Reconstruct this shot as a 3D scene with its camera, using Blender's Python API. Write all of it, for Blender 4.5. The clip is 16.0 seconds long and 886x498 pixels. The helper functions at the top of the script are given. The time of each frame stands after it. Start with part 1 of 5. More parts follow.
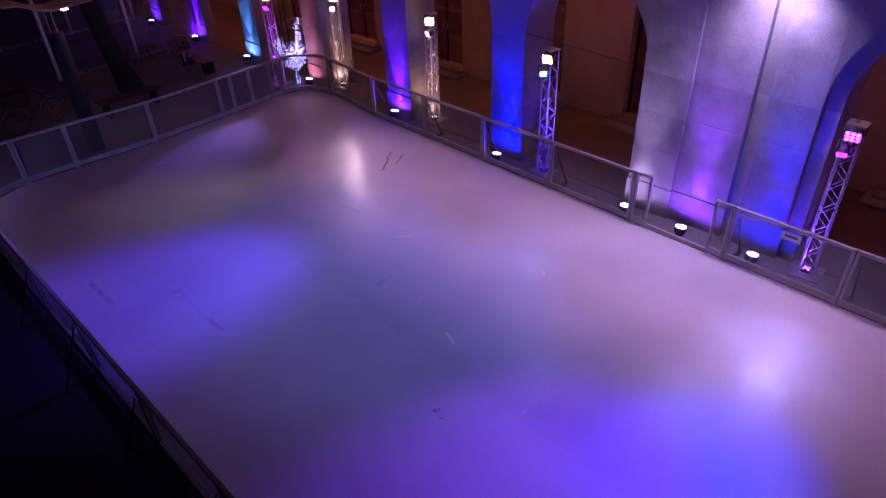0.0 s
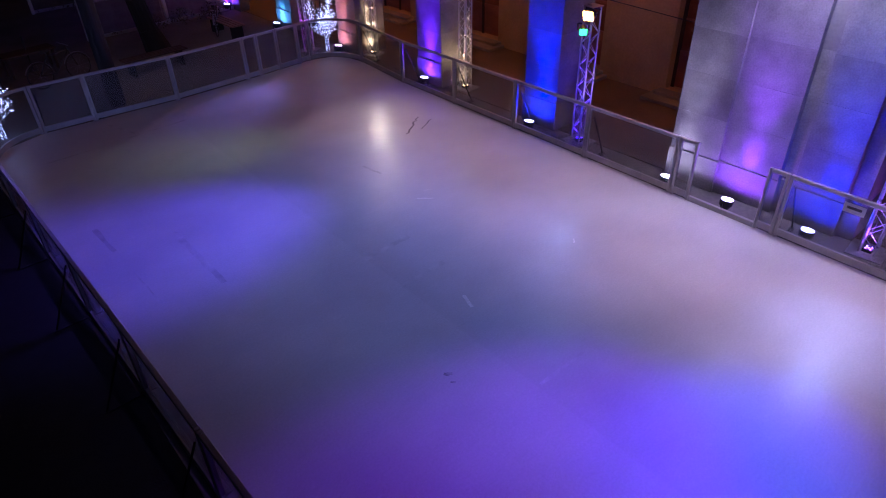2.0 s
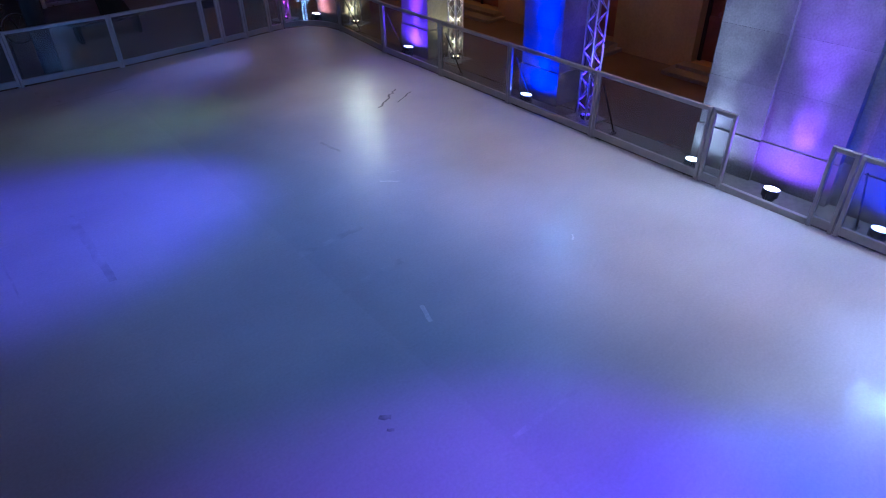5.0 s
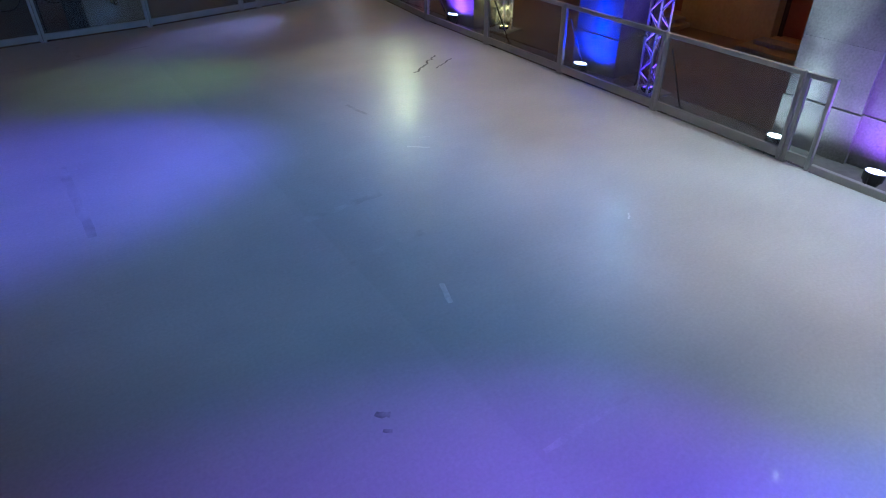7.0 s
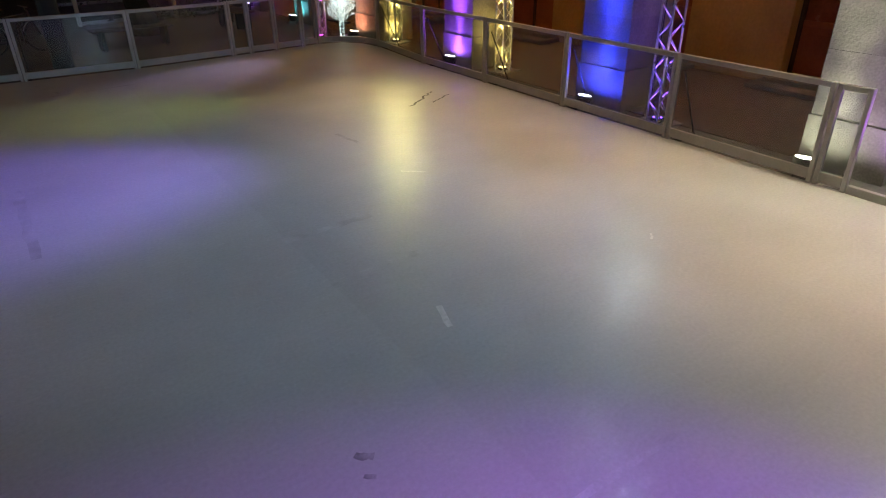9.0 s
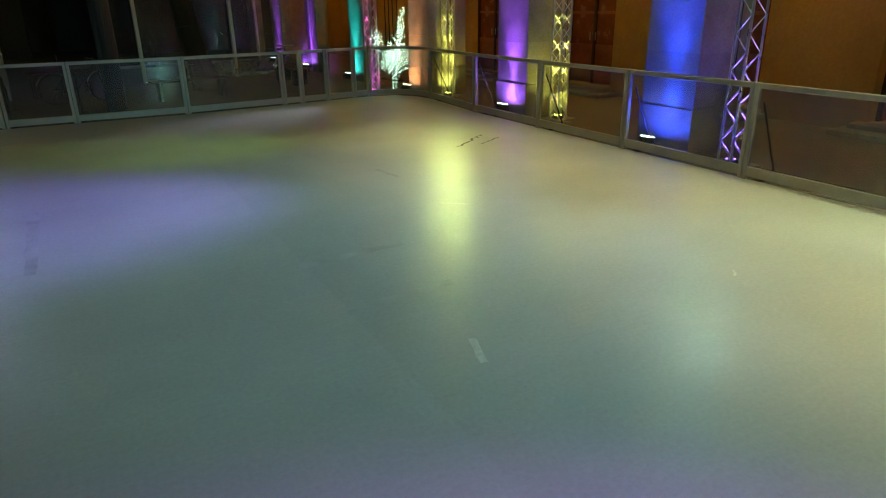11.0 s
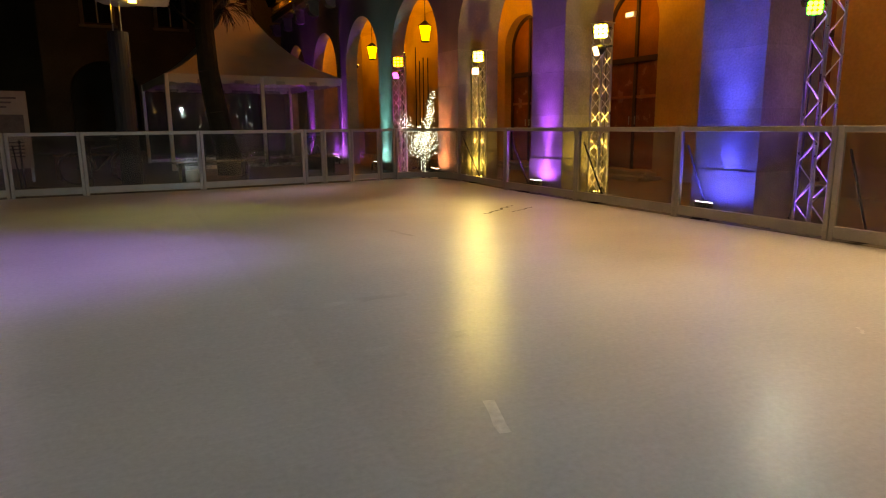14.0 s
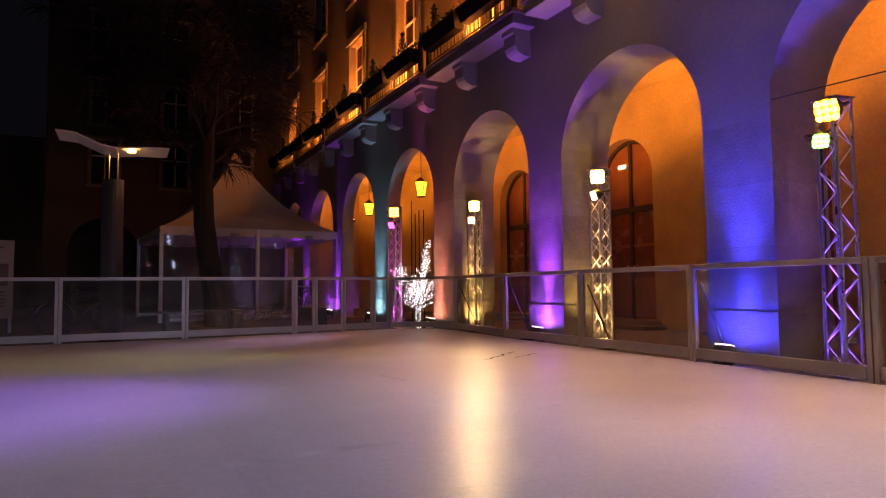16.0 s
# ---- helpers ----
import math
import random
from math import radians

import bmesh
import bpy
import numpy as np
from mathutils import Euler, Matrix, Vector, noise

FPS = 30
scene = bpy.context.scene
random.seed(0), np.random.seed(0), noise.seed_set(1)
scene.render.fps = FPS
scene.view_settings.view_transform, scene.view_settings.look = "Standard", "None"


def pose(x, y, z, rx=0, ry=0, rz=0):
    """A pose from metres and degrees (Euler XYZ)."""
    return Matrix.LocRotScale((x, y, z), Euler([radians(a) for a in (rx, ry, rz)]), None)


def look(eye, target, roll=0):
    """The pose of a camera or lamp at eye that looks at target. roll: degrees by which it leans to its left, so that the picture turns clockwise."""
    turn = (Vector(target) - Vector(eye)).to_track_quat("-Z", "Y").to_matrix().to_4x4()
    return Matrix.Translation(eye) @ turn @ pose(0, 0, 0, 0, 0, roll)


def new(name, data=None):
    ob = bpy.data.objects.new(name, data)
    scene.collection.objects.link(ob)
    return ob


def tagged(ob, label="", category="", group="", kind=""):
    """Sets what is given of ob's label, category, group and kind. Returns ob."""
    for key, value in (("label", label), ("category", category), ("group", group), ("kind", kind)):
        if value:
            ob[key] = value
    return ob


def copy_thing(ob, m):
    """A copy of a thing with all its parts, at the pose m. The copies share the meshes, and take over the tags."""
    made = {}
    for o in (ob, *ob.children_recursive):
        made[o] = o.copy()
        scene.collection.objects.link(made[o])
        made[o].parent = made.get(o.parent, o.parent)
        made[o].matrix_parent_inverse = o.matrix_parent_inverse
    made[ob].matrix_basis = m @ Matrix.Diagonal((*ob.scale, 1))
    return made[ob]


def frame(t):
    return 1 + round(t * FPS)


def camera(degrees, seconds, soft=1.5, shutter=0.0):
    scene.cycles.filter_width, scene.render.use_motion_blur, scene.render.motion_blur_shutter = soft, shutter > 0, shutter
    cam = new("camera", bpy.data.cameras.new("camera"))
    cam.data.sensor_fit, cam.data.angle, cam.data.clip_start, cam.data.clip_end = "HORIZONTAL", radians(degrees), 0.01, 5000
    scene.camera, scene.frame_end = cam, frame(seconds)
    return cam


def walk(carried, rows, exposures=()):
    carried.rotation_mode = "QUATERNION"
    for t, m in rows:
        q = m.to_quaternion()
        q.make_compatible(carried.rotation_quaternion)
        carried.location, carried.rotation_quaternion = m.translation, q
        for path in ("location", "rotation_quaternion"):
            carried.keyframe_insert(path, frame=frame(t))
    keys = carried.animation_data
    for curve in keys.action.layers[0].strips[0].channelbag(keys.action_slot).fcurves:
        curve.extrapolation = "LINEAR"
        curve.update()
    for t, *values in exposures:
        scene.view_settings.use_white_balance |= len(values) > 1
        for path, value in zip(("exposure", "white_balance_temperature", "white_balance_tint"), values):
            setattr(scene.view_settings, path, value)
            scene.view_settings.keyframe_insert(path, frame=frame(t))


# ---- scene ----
cam = camera(69.7, 16.0, soft=1.1)
PATH = [
    (0, (0.404, -0.07, 6.804), (1.524, 1.136, 5.668), -2.4),
    (0.5, (0.354, -0.049, 6.571), (1.477, 1.154, 5.434), -2.3),
    (1, (0.312, 0.0, 6.289), (1.45, 1.191, 5.154), -1.9),
    (1.5, (0.435, 0.036, 5.996), (1.557, 1.246, 4.865), -1.6),
    (2, (0.684, 0.069, 5.783), (1.738, 1.338, 4.652), -1.5),
    (2.5, (0.982, 0.099, 5.615), (2.031, 1.372, 4.483), -1.6),
    (3, (1.333, 0.196, 5.449), (2.375, 1.473, 4.317), -1.7),
    (5.5, (2.567, 1.281, 4.144), (3.577, 2.592, 3.02), -0.4),
    (6, (2.748, 1.424, 3.903), (3.7, 2.776, 2.778), -0.4),
    (6.5, (2.891, 1.534, 3.683), (3.813, 2.904, 2.556), -0.5),
    (7, (2.985, 1.624, 3.488), (3.905, 3.001, 2.366), -0.6),
    (7.5, (3.069, 1.725, 3.255), (4.012, 3.131, 2.192), -0.8),
    (8, (3.132, 1.831, 3.033), (4.1, 3.264, 2.028), -0.6),
    (8.5, (3.198, 1.91, 2.839), (4.179, 3.365, 1.879), -0.7),
    (9, (3.242, 2.025, 2.653), (4.236, 3.491, 1.723), -0.5),
    (11.5, (3.783, 2.58, 1.785), (4.642, 4.251, 1.099), -0.7),
    (12, (3.891, 2.718, 1.611), (4.706, 4.411, 0.925), -0.5),
    (12.5, (3.999, 2.847, 1.447), (4.803, 4.544, 0.76), -0.5),
    (13, (4.09, 2.993, 1.318), (4.911, 4.71, 0.704), -0.5),
    (13.5, (4.173, 3.135, 1.231), (5.016, 4.88, 0.734), -0.5),
    (14, (4.266, 3.289, 1.129), (5.125, 5.055, 0.751), -0.6),
    (14.5, (4.333, 3.408, 1.058), (5.203, 5.189, 0.794), -0.8),
    (15, (4.355, 3.557, 0.929), (5.244, 5.344, 0.798), -0.6),
    (15.5, (4.421, 3.691, 0.874), (5.315, 5.48, 0.866), -0.5),
    (16, (4.51, 3.836, 0.868), (5.402, 5.622, 0.988), -0.6),
]
walk(cam, [(t, look(eye, target, roll)) for t, eye, target, roll in PATH],
     [(0.0, 0.05, 5200, 104), (0.6, 0.16, 5300, 88), (1.2, 0.15, 5000, 84), (2.0, 0.2, 4900, 58), (2.6, 0.22, 4400, 26), (3.2, 0.25, 4300, 10), (5.5, 0.4, 4050, 18), (6.6, 0.5, 4200, 4), (7.1, 0.58, 4600, -10), (8.1, 0.64, 5100, 0), (9.0, 0.76, 7700, -12), (11.4, 0.9, 9200, -62), (12.5, 0.95, 11500, -10), (13.0, 1.04, 12800, -26), (13.5, 1.02, 12800, -20), (14.1, 0.92, 19000, -4), (15.0, 0.98, 34000, -28), (15.5, 0.98, 22000, -18), (16.0, 0.94, 9000, 38)])

# ---- light and world ----
world = bpy.data.worlds.new("night")
scene.world = world
world.use_nodes = True
world.node_tree.nodes["Background"].inputs[0].default_value = (0.010, 0.012, 0.022, 1)
world.node_tree.nodes["Background"].inputs[1].default_value = 0.10

WHITE = (1.0, 0.64, 0.47)
BLUE = (0.015, 0.03, 1.0)
VIOLET = (0.26, 0.03, 1.0)
MAGENTA = (0.80, 0.08, 0.9)
YELLOW = (1.0, 0.72, 0.22)
AMBER = (1.0, 0.38, 0.06)


def spot(eye, target, colour, watts, cone, blend=0.8, size=0.06, parent=None, name="beam"):
    data = bpy.data.lights.new(name, "SPOT")
    data.color, data.energy, data.spot_size, data.spot_blend, data.shadow_soft_size = colour, watts, radians(cone), blend, size
    ob = new(name, data)
    ob.matrix_world = look(eye, target)
    if parent:
        ob.parent = parent
        ob.matrix_parent_inverse = parent.matrix_basis.inverted()
    return ob


def glow_point(eye, colour, watts, size=0.08, parent=None):
    data = bpy.data.lights.new("glow", "POINT")
    data.color, data.energy, data.shadow_soft_size = colour, watts, size
    ob = new("glow", data)
    ob.matrix_world = Matrix.Translation(eye)
    if parent:
        ob.parent = parent
        ob.matrix_parent_inverse = parent.matrix_basis.inverted()
    return ob


# ---- materials ----
def mat(name, col, rough=0.6, metal=0.0, var=0.25, scale=1.5, bump=0.15, fine=40.0, pits=0.0, spec=0.5):
    """A surface with broad and fine variation of colour, gloss and relief."""
    m = bpy.data.materials.new(name)
    m.use_nodes = True
    n, l = m.node_tree.nodes, m.node_tree.links
    b = n["Principled BSDF"]
    tc = n.new("ShaderNodeTexCoord")
    big = n.new("ShaderNodeTexNoise")
    big.inputs["Scale"].default_value, big.inputs["Detail"].default_value = scale, 5
    small = n.new("ShaderNodeTexNoise")
    small.inputs["Scale"].default_value, small.inputs["Detail"].default_value = fine, 4
    info = n.new("ShaderNodeObjectInfo")
    for t in (big, small):
        l.new(tc.outputs["Object"], t.inputs["Vector"])
    ramp = n.new("ShaderNodeMapRange")
    ramp.inputs[1].default_value, ramp.inputs[2].default_value = 0.3, 0.7
    ramp.inputs[3].default_value, ramp.inputs[4].default_value = 1 - var, 1 + var * 0.6
    l.new(big.outputs[0], ramp.inputs[0])
    grain = n.new("ShaderNodeMapRange")
    grain.inputs[1].default_value, grain.inputs[2].default_value = 0.25, 0.75
    grain.inputs[3].default_value, grain.inputs[4].default_value = 1 - var * 0.5, 1 + var * 0.4
    l.new(small.outputs[0], grain.inputs[0])
    mul = n.new("ShaderNodeMath")
    mul.operation = "MULTIPLY"
    l.new(ramp.outputs[0], mul.inputs[0])
    l.new(grain.outputs[0], mul.inputs[1])
    piece = n.new("ShaderNodeMapRange")
    piece.inputs[3].default_value, piece.inputs[4].default_value = 1 - var * 0.3, 1 + var * 0.3
    l.new(info.outputs["Random"], piece.inputs[0])
    mul2 = n.new("ShaderNodeMath")
    mul2.operation = "MULTIPLY"
    l.new(mul.outputs[0], mul2.inputs[0])
    l.new(piece.outputs[0], mul2.inputs[1])
    mix = n.new("ShaderNodeMix")
    mix.data_type, mix.blend_type = "RGBA", "MULTIPLY"
    mix.inputs["Factor"].default_value = 1
    mix.inputs["A"].default_value = (*col, 1)
    l.new(mul2.outputs[0], mix.inputs["B"])
    l.new(mix.outputs["Result"], b.inputs["Base Color"])
    r = n.new("ShaderNodeMapRange")
    r.inputs[3].default_value, r.inputs[4].default_value = max(rough - 0.12, 0.02), min(rough + 0.12, 1)
    l.new(big.outputs[0], r.inputs[0])
    l.new(r.outputs[0], b.inputs["Roughness"])
    b.inputs["Metallic"].default_value = metal
    b.inputs["Specular IOR Level"].default_value = spec
    if bump:
        bp = n.new("ShaderNodeBump")
        bp.inputs["Strength"].default_value, bp.inputs["Distance"].default_value = bump, 0.02
        height = small.outputs[0]
        if pits:
            dents, deep = n.new("ShaderNodeTexNoise"), n.new("ShaderNodeMath")
            dents.inputs["Scale"].default_value, dents.inputs["Detail"].default_value, dents.inputs["Roughness"].default_value = 7.0, 6, 0.62
            l.new(tc.outputs["Object"], dents.inputs["Vector"])
            deep.operation = "MULTIPLY_ADD"
            deep.inputs[1].default_value = pits
            l.new(dents.outputs[0], deep.inputs[0])
            l.new(small.outputs[0], deep.inputs[2])
            height = deep.outputs[0]
        l.new(height, bp.inputs["Height"])
        l.new(bp.outputs[0], b.inputs["Normal"])
    return m


def glow(name, col, strength):
    m = bpy.data.materials.new(name)
    m.use_nodes = True
    b = m.node_tree.nodes["Principled BSDF"]
    b.inputs["Base Color"].default_value = (*col, 1)
    b.inputs["Emission Color"].default_value = (*col, 1)
    b.inputs["Emission Strength"].default_value = strength
    return m


def glass(name, tint, gloss_rough=0.03, film=0.0):
    """Clear sheet: what lies behind it, under a Fresnel reflection and a thin film of dust."""
    m = bpy.data.materials.new(name)
    m.use_nodes = True
    n, l = m.node_tree.nodes, m.node_tree.links
    out = n["Material Output"]
    n.remove(n["Principled BSDF"])
    clear, gloss, dust = n.new("ShaderNodeBsdfTransparent"), n.new("ShaderNodeBsdfGlossy"), n.new("ShaderNodeBsdfDiffuse")
    clear.inputs[0].default_value = (*tint, 1)
    gloss.inputs["Roughness"].default_value = gloss_rough
    dust.inputs[0].default_value = (0.5, 0.5, 0.5, 1)
    facing, power, fres = n.new("ShaderNodeLayerWeight"), n.new("ShaderNodeMath"), n.new("ShaderNodeMath")
    facing.inputs["Blend"].default_value = 0.5
    power.operation, fres.operation = "POWER", "MULTIPLY_ADD"
    power.inputs[1].default_value = 5.0
    fres.inputs[1].default_value, fres.inputs[2].default_value = 0.8, 0.035
    l.new(facing.outputs["Facing"], power.inputs[0])
    l.new(power.outputs[0], fres.inputs[0])
    a, c = n.new("ShaderNodeMixShader"), n.new("ShaderNodeMixShader")
    tc, noi = n.new("ShaderNodeTexCoord"), n.new("ShaderNodeTexNoise")
    noi.inputs["Scale"].default_value = 5
    l.new(tc.outputs["Object"], noi.inputs["Vector"])
    amount = n.new("ShaderNodeMapRange")
    amount.inputs[1].default_value, amount.inputs[2].default_value = 0.35, 0.75
    amount.inputs[3].default_value, amount.inputs[4].default_value = film * 0.3, film * 1.7
    l.new(noi.outputs[0], amount.inputs[0])
    l.new(amount.outputs[0], a.inputs[0])
    l.new(clear.outputs[0], a.inputs[1])
    l.new(dust.outputs[0], a.inputs[2])
    l.new(fres.outputs[0], c.inputs[0])
    l.new(a.outputs[0], c.inputs[1])
    l.new(gloss.outputs[0], c.inputs[2])
    l.new(c.outputs[0], out.inputs[0])
    return m


def ice_material():
    m = bpy.data.materials.new("ice")
    m.use_nodes = True
    n, l = m.node_tree.nodes, m.node_tree.links
    b = n["Principled BSDF"]
    tc = n.new("ShaderNodeTexCoord")
    cloud = n.new("ShaderNodeTexNoise")
    cloud.inputs["Scale"].default_value, cloud.inputs["Detail"].default_value = 0.5, 6
    warp = n.new("ShaderNodeTexNoise")
    warp.inputs["Scale"].default_value = 1.1
    add = n.new("ShaderNodeMix")
    add.data_type, add.blend_type = "RGBA", "ADD"
    add.inputs["Factor"].default_value = 0.6
    l.new(tc.outputs["Object"], cloud.inputs["Vector"])
    l.new(tc.outputs["Object"], warp.inputs["Vector"])
    l.new(tc.outputs["Object"], add.inputs["A"])
    l.new(warp.outputs["Color"], add.inputs["B"])
    total = None
    for turn, freq in ((0.35, 3.0), (1.25, 2.3), (1.9, 3.6), (2.7, 2.6)):
        place = n.new("ShaderNodeMapping")
        place.inputs["Rotation"].default_value = (0, 0, turn)
        place.inputs["Scale"].default_value = (0.9, 15.0, 1.0)
        l.new(add.outputs["Result"], place.inputs["Vector"])
        v = n.new("ShaderNodeTexNoise")
        v.inputs["Scale"].default_value, v.inputs["Detail"].default_value = freq, 1.0
        l.new(place.outputs[0], v.inputs["Vector"])
        r = n.new("ShaderNodeMapRange")
        r.inputs[1].default_value, r.inputs[2].default_value = 0.56, 0.66
        r.inputs[3].default_value, r.inputs[4].default_value = 1.0, 0.0
        l.new(v.outputs[0], r.inputs[0])
        if total is None:
            total = r
        else:
            both = n.new("ShaderNodeMath")
            l.new(total.outputs[0], both.inputs[0])
            l.new(r.outputs[0], both.inputs[1])
            total = both
    s2 = total
    bp = n.new("ShaderNodeBump")
    bp.inputs["Strength"].default_value, bp.inputs["Distance"].default_value = 0.4, 0.0060
    rub = n.new("ShaderNodeTexNoise")
    rub.inputs["Scale"].default_value, rub.inputs["Detail"].default_value = 38, 4
    l.new(add.outputs["Result"], rub.inputs["Vector"])
    relief = n.new("ShaderNodeMath")
    relief.operation = "MULTIPLY_ADD"
    relief.inputs[1].default_value = 0.15
    l.new(s2.outputs[0], relief.inputs[0])
    l.new(rub.outputs[0], relief.inputs[2])
    l.new(relief.outputs[0], bp.inputs["Height"])
    # curled skate cuts: contour lines of a soft noise, each stretch tilted its own way
    cuts = None
    for freq, level in ((6.5, 0.42), (6.5, 0.50), (6.5, 0.58), (10.0, 0.46), (10.0, 0.55), (15.0, 0.50)):
        curl = n.new("ShaderNodeTexNoise")
        curl.inputs["Scale"].default_value, curl.inputs["Detail"].default_value = freq, 0.6
        l.new(add.outputs["Result"], curl.inputs["Vector"])
        near = n.new("ShaderNodeMath")
        near.operation = "COMPARE"
        near.inputs[1].default_value, near.inputs[2].default_value = level, 0.020
        l.new(curl.outputs[0], near.inputs[0])
        if cuts is None:
            cuts = near
        else:
            most = n.new("ShaderNodeMath")
            most.operation = "MAXIMUM"
            l.new(cuts.outputs[0], most.inputs[0])
            l.new(near.outputs[0], most.inputs[1])
            cuts = most
    lean = n.new("ShaderNodeTexNoise")
    lean.inputs["Scale"].default_value = 26
    l.new(tc.outputs["Object"], lean.inputs["Vector"])
    mid = n.new("ShaderNodeVectorMath")
    mid.operation = "SUBTRACT"
    mid.inputs[1].default_value = (0.5, 0.5, 0.5)
    l.new(lean.outputs["Color"], mid.inputs[0])
    much = n.new("ShaderNodeMath")
    much.operation = "MULTIPLY"
    much.inputs[1].default_value = 0.85
    l.new(cuts.outputs[0], much.inputs[0])
    off = n.new("ShaderNodeVectorMath")
    off.operation = "SCALE"
    l.new(mid.outputs[0], off.inputs[0])
    l.new(much.outputs[0], off.inputs["Scale"])
    tilted = n.new("ShaderNodeVectorMath")
    l.new(bp.outputs[0], tilted.inputs[0])
    l.new(off.outputs[0], tilted.inputs[1])
    unit = n.new("ShaderNodeVectorMath")
    unit.operation = "NORMALIZE"
    l.new(tilted.outputs[0], unit.inputs[0])
    l.new(unit.outputs[0], b.inputs["Coat Normal"])
    ramp = n.new("ShaderNodeValToRGB")
    ramp.color_ramp.elements[0].position, ramp.color_ramp.elements[1].position = 0.32, 0.68
    ramp.color_ramp.elements[0].color, ramp.color_ramp.elements[1].color = (0.58, 0.59, 0.61, 1), (0.72, 0.73, 0.75, 1)
    l.new(cloud.outputs[0], ramp.inputs[0])
    worn = n.new("ShaderNodeMapRange")
    worn.inputs[1].default_value, worn.inputs[2].default_value = 2.6, 4.0
    worn.inputs[3].default_value, worn.inputs[4].default_value = 1.015, 0.99
    l.new(s2.outputs[0], worn.inputs[0])
    scour, fleck, grain = n.new("ShaderNodeTexNoise"), n.new("ShaderNodeMapRange"), n.new("ShaderNodeMath")
    scour.inputs["Scale"].default_value, scour.inputs["Detail"].default_value, scour.inputs["Roughness"].default_value = 34, 6, 0.74
    l.new(tc.outputs["Object"], scour.inputs["Vector"])
    fleck.inputs[1].default_value, fleck.inputs[2].default_value = 0.3, 0.7
    fleck.inputs[3].default_value, fleck.inputs[4].default_value = 0.89, 1.07
    l.new(scour.outputs[0], fleck.inputs[0])
    grain.operation = "MULTIPLY"
    l.new(worn.outputs[0], grain.inputs[0])
    l.new(fleck.outputs[0], grain.inputs[1])
    tone = n.new("ShaderNodeMix")
    tone.data_type, tone.blend_type = "RGBA", "MULTIPLY"
    tone.inputs["Factor"].default_value = 1
    l.new(ramp.outputs[0], tone.inputs["A"])
    l.new(grain.outputs[0], tone.inputs["B"])
    # the plates of the bed meet along one line; the plate beyond it is a little darker
    axes = n.new("ShaderNodeSeparateXYZ")
    l.new(tc.outputs["Object"], axes.inputs[0])
    step, fade, both, plate = n.new("ShaderNodeMapRange"), n.new("ShaderNodeMapRange"), n.new("ShaderNodeMath"), n.new("ShaderNodeMapRange")
    step.inputs[1].default_value, step.inputs[2].default_value = 4.985, 5.01
    fade.inputs[1].default_value, fade.inputs[2].default_value = 5.2, 8.2
    fade.inputs[3].default_value, fade.inputs[4].default_value = 1.0, 0.0
    both.operation = "MULTIPLY"
    plate.inputs[3].default_value, plate.inputs[4].default_value = 1.0, 0.955
    for m2 in (step, fade):
        l.new(axes.outputs[0], m2.inputs[0])
    l.new(step.outputs[0], both.inputs[0])
    l.new(fade.outputs[0], both.inputs[1])
    l.new(both.outputs[0], plate.inputs[0])
    plates = n.new("ShaderNodeMix")
    plates.data_type, plates.blend_type = "RGBA", "MULTIPLY"
    plates.inputs["Factor"].default_value = 1
    l.new(tone.outputs["Result"], plates.inputs["A"])
    l.new(plate.outputs[0], plates.inputs["B"])
    l.new(plates.outputs["Result"], b.inputs["Base Color"])
    r = n.new("ShaderNodeMapRange")
    r.inputs[1].default_value, r.inputs[2].default_value = 0.3, 0.7
    r.inputs[3].default_value, r.inputs[4].default_value = 0.28, 0.31
    l.new(cloud.outputs[0], r.inputs[0])
    l.new(r.outputs[0], b.inputs["Coat Roughness"])
    b.inputs["Roughness"].default_value = 0.9
    b.inputs["Specular IOR Level"].default_value = 0.0
    b.inputs["Coat Weight"].default_value = 0.6
    b.inputs["Coat IOR"].default_value = 1.33
    # the polished edges of thin curled blade cuts glint where they happen to face a lamp
    lines = None
    for freq, level in ((7.0, 0.43), (7.0, 0.57), (12.0, 0.46), (12.0, 0.54), (20.0, 0.47), (20.0, 0.54), (33.0, 0.50)):
        curl, near = n.new("ShaderNodeTexNoise"), n.new("ShaderNodeMath")
        curl.inputs["Scale"].default_value, curl.inputs["Detail"].default_value = freq, 0.5
        l.new(add.outputs["Result"], curl.inputs["Vector"])
        near.operation = "COMPARE"
        near.inputs[1].default_value, near.inputs[2].default_value = level, 0.010
        l.new(curl.outputs[0], near.inputs[0])
        if lines is None:
            lines = near
        else:
            most = n.new("ShaderNodeMath")
            most.operation = "MAXIMUM"
            l.new(lines.outputs[0], most.inputs[0])
            l.new(near.outputs[0], most.inputs[1])
            lines = most
    sway, flat, less, tip = n.new("ShaderNodeTexNoise"), n.new("ShaderNodeVectorMath"), n.new("ShaderNodeVectorMath"), n.new("ShaderNodeVectorMath")
    sway.inputs["Scale"].default_value, sway.inputs["Detail"].default_value = 38, 1
    l.new(tc.outputs["Object"], sway.inputs["Vector"])
    flat.operation, less.operation = "SUBTRACT", "SCALE"
    flat.inputs[1].default_value = (0.5, 0.5, 0.5)
    less.inputs["Scale"].default_value = 0.42
    l.new(sway.outputs["Color"], flat.inputs[0])
    l.new(flat.outputs[0], less.inputs[0])
    tip.inputs[0].default_value = (0, 0, 1)
    l.new(less.outputs[0], tip.inputs[1])
    whole = n.new("ShaderNodeVectorMath")
    whole.operation = "NORMALIZE"
    l.new(tip.outputs[0], whole.inputs[0])
    shine, share, summed = n.new("ShaderNodeBsdfGlossy"), n.new("ShaderNodeMath"), n.new("ShaderNodeAddShader")
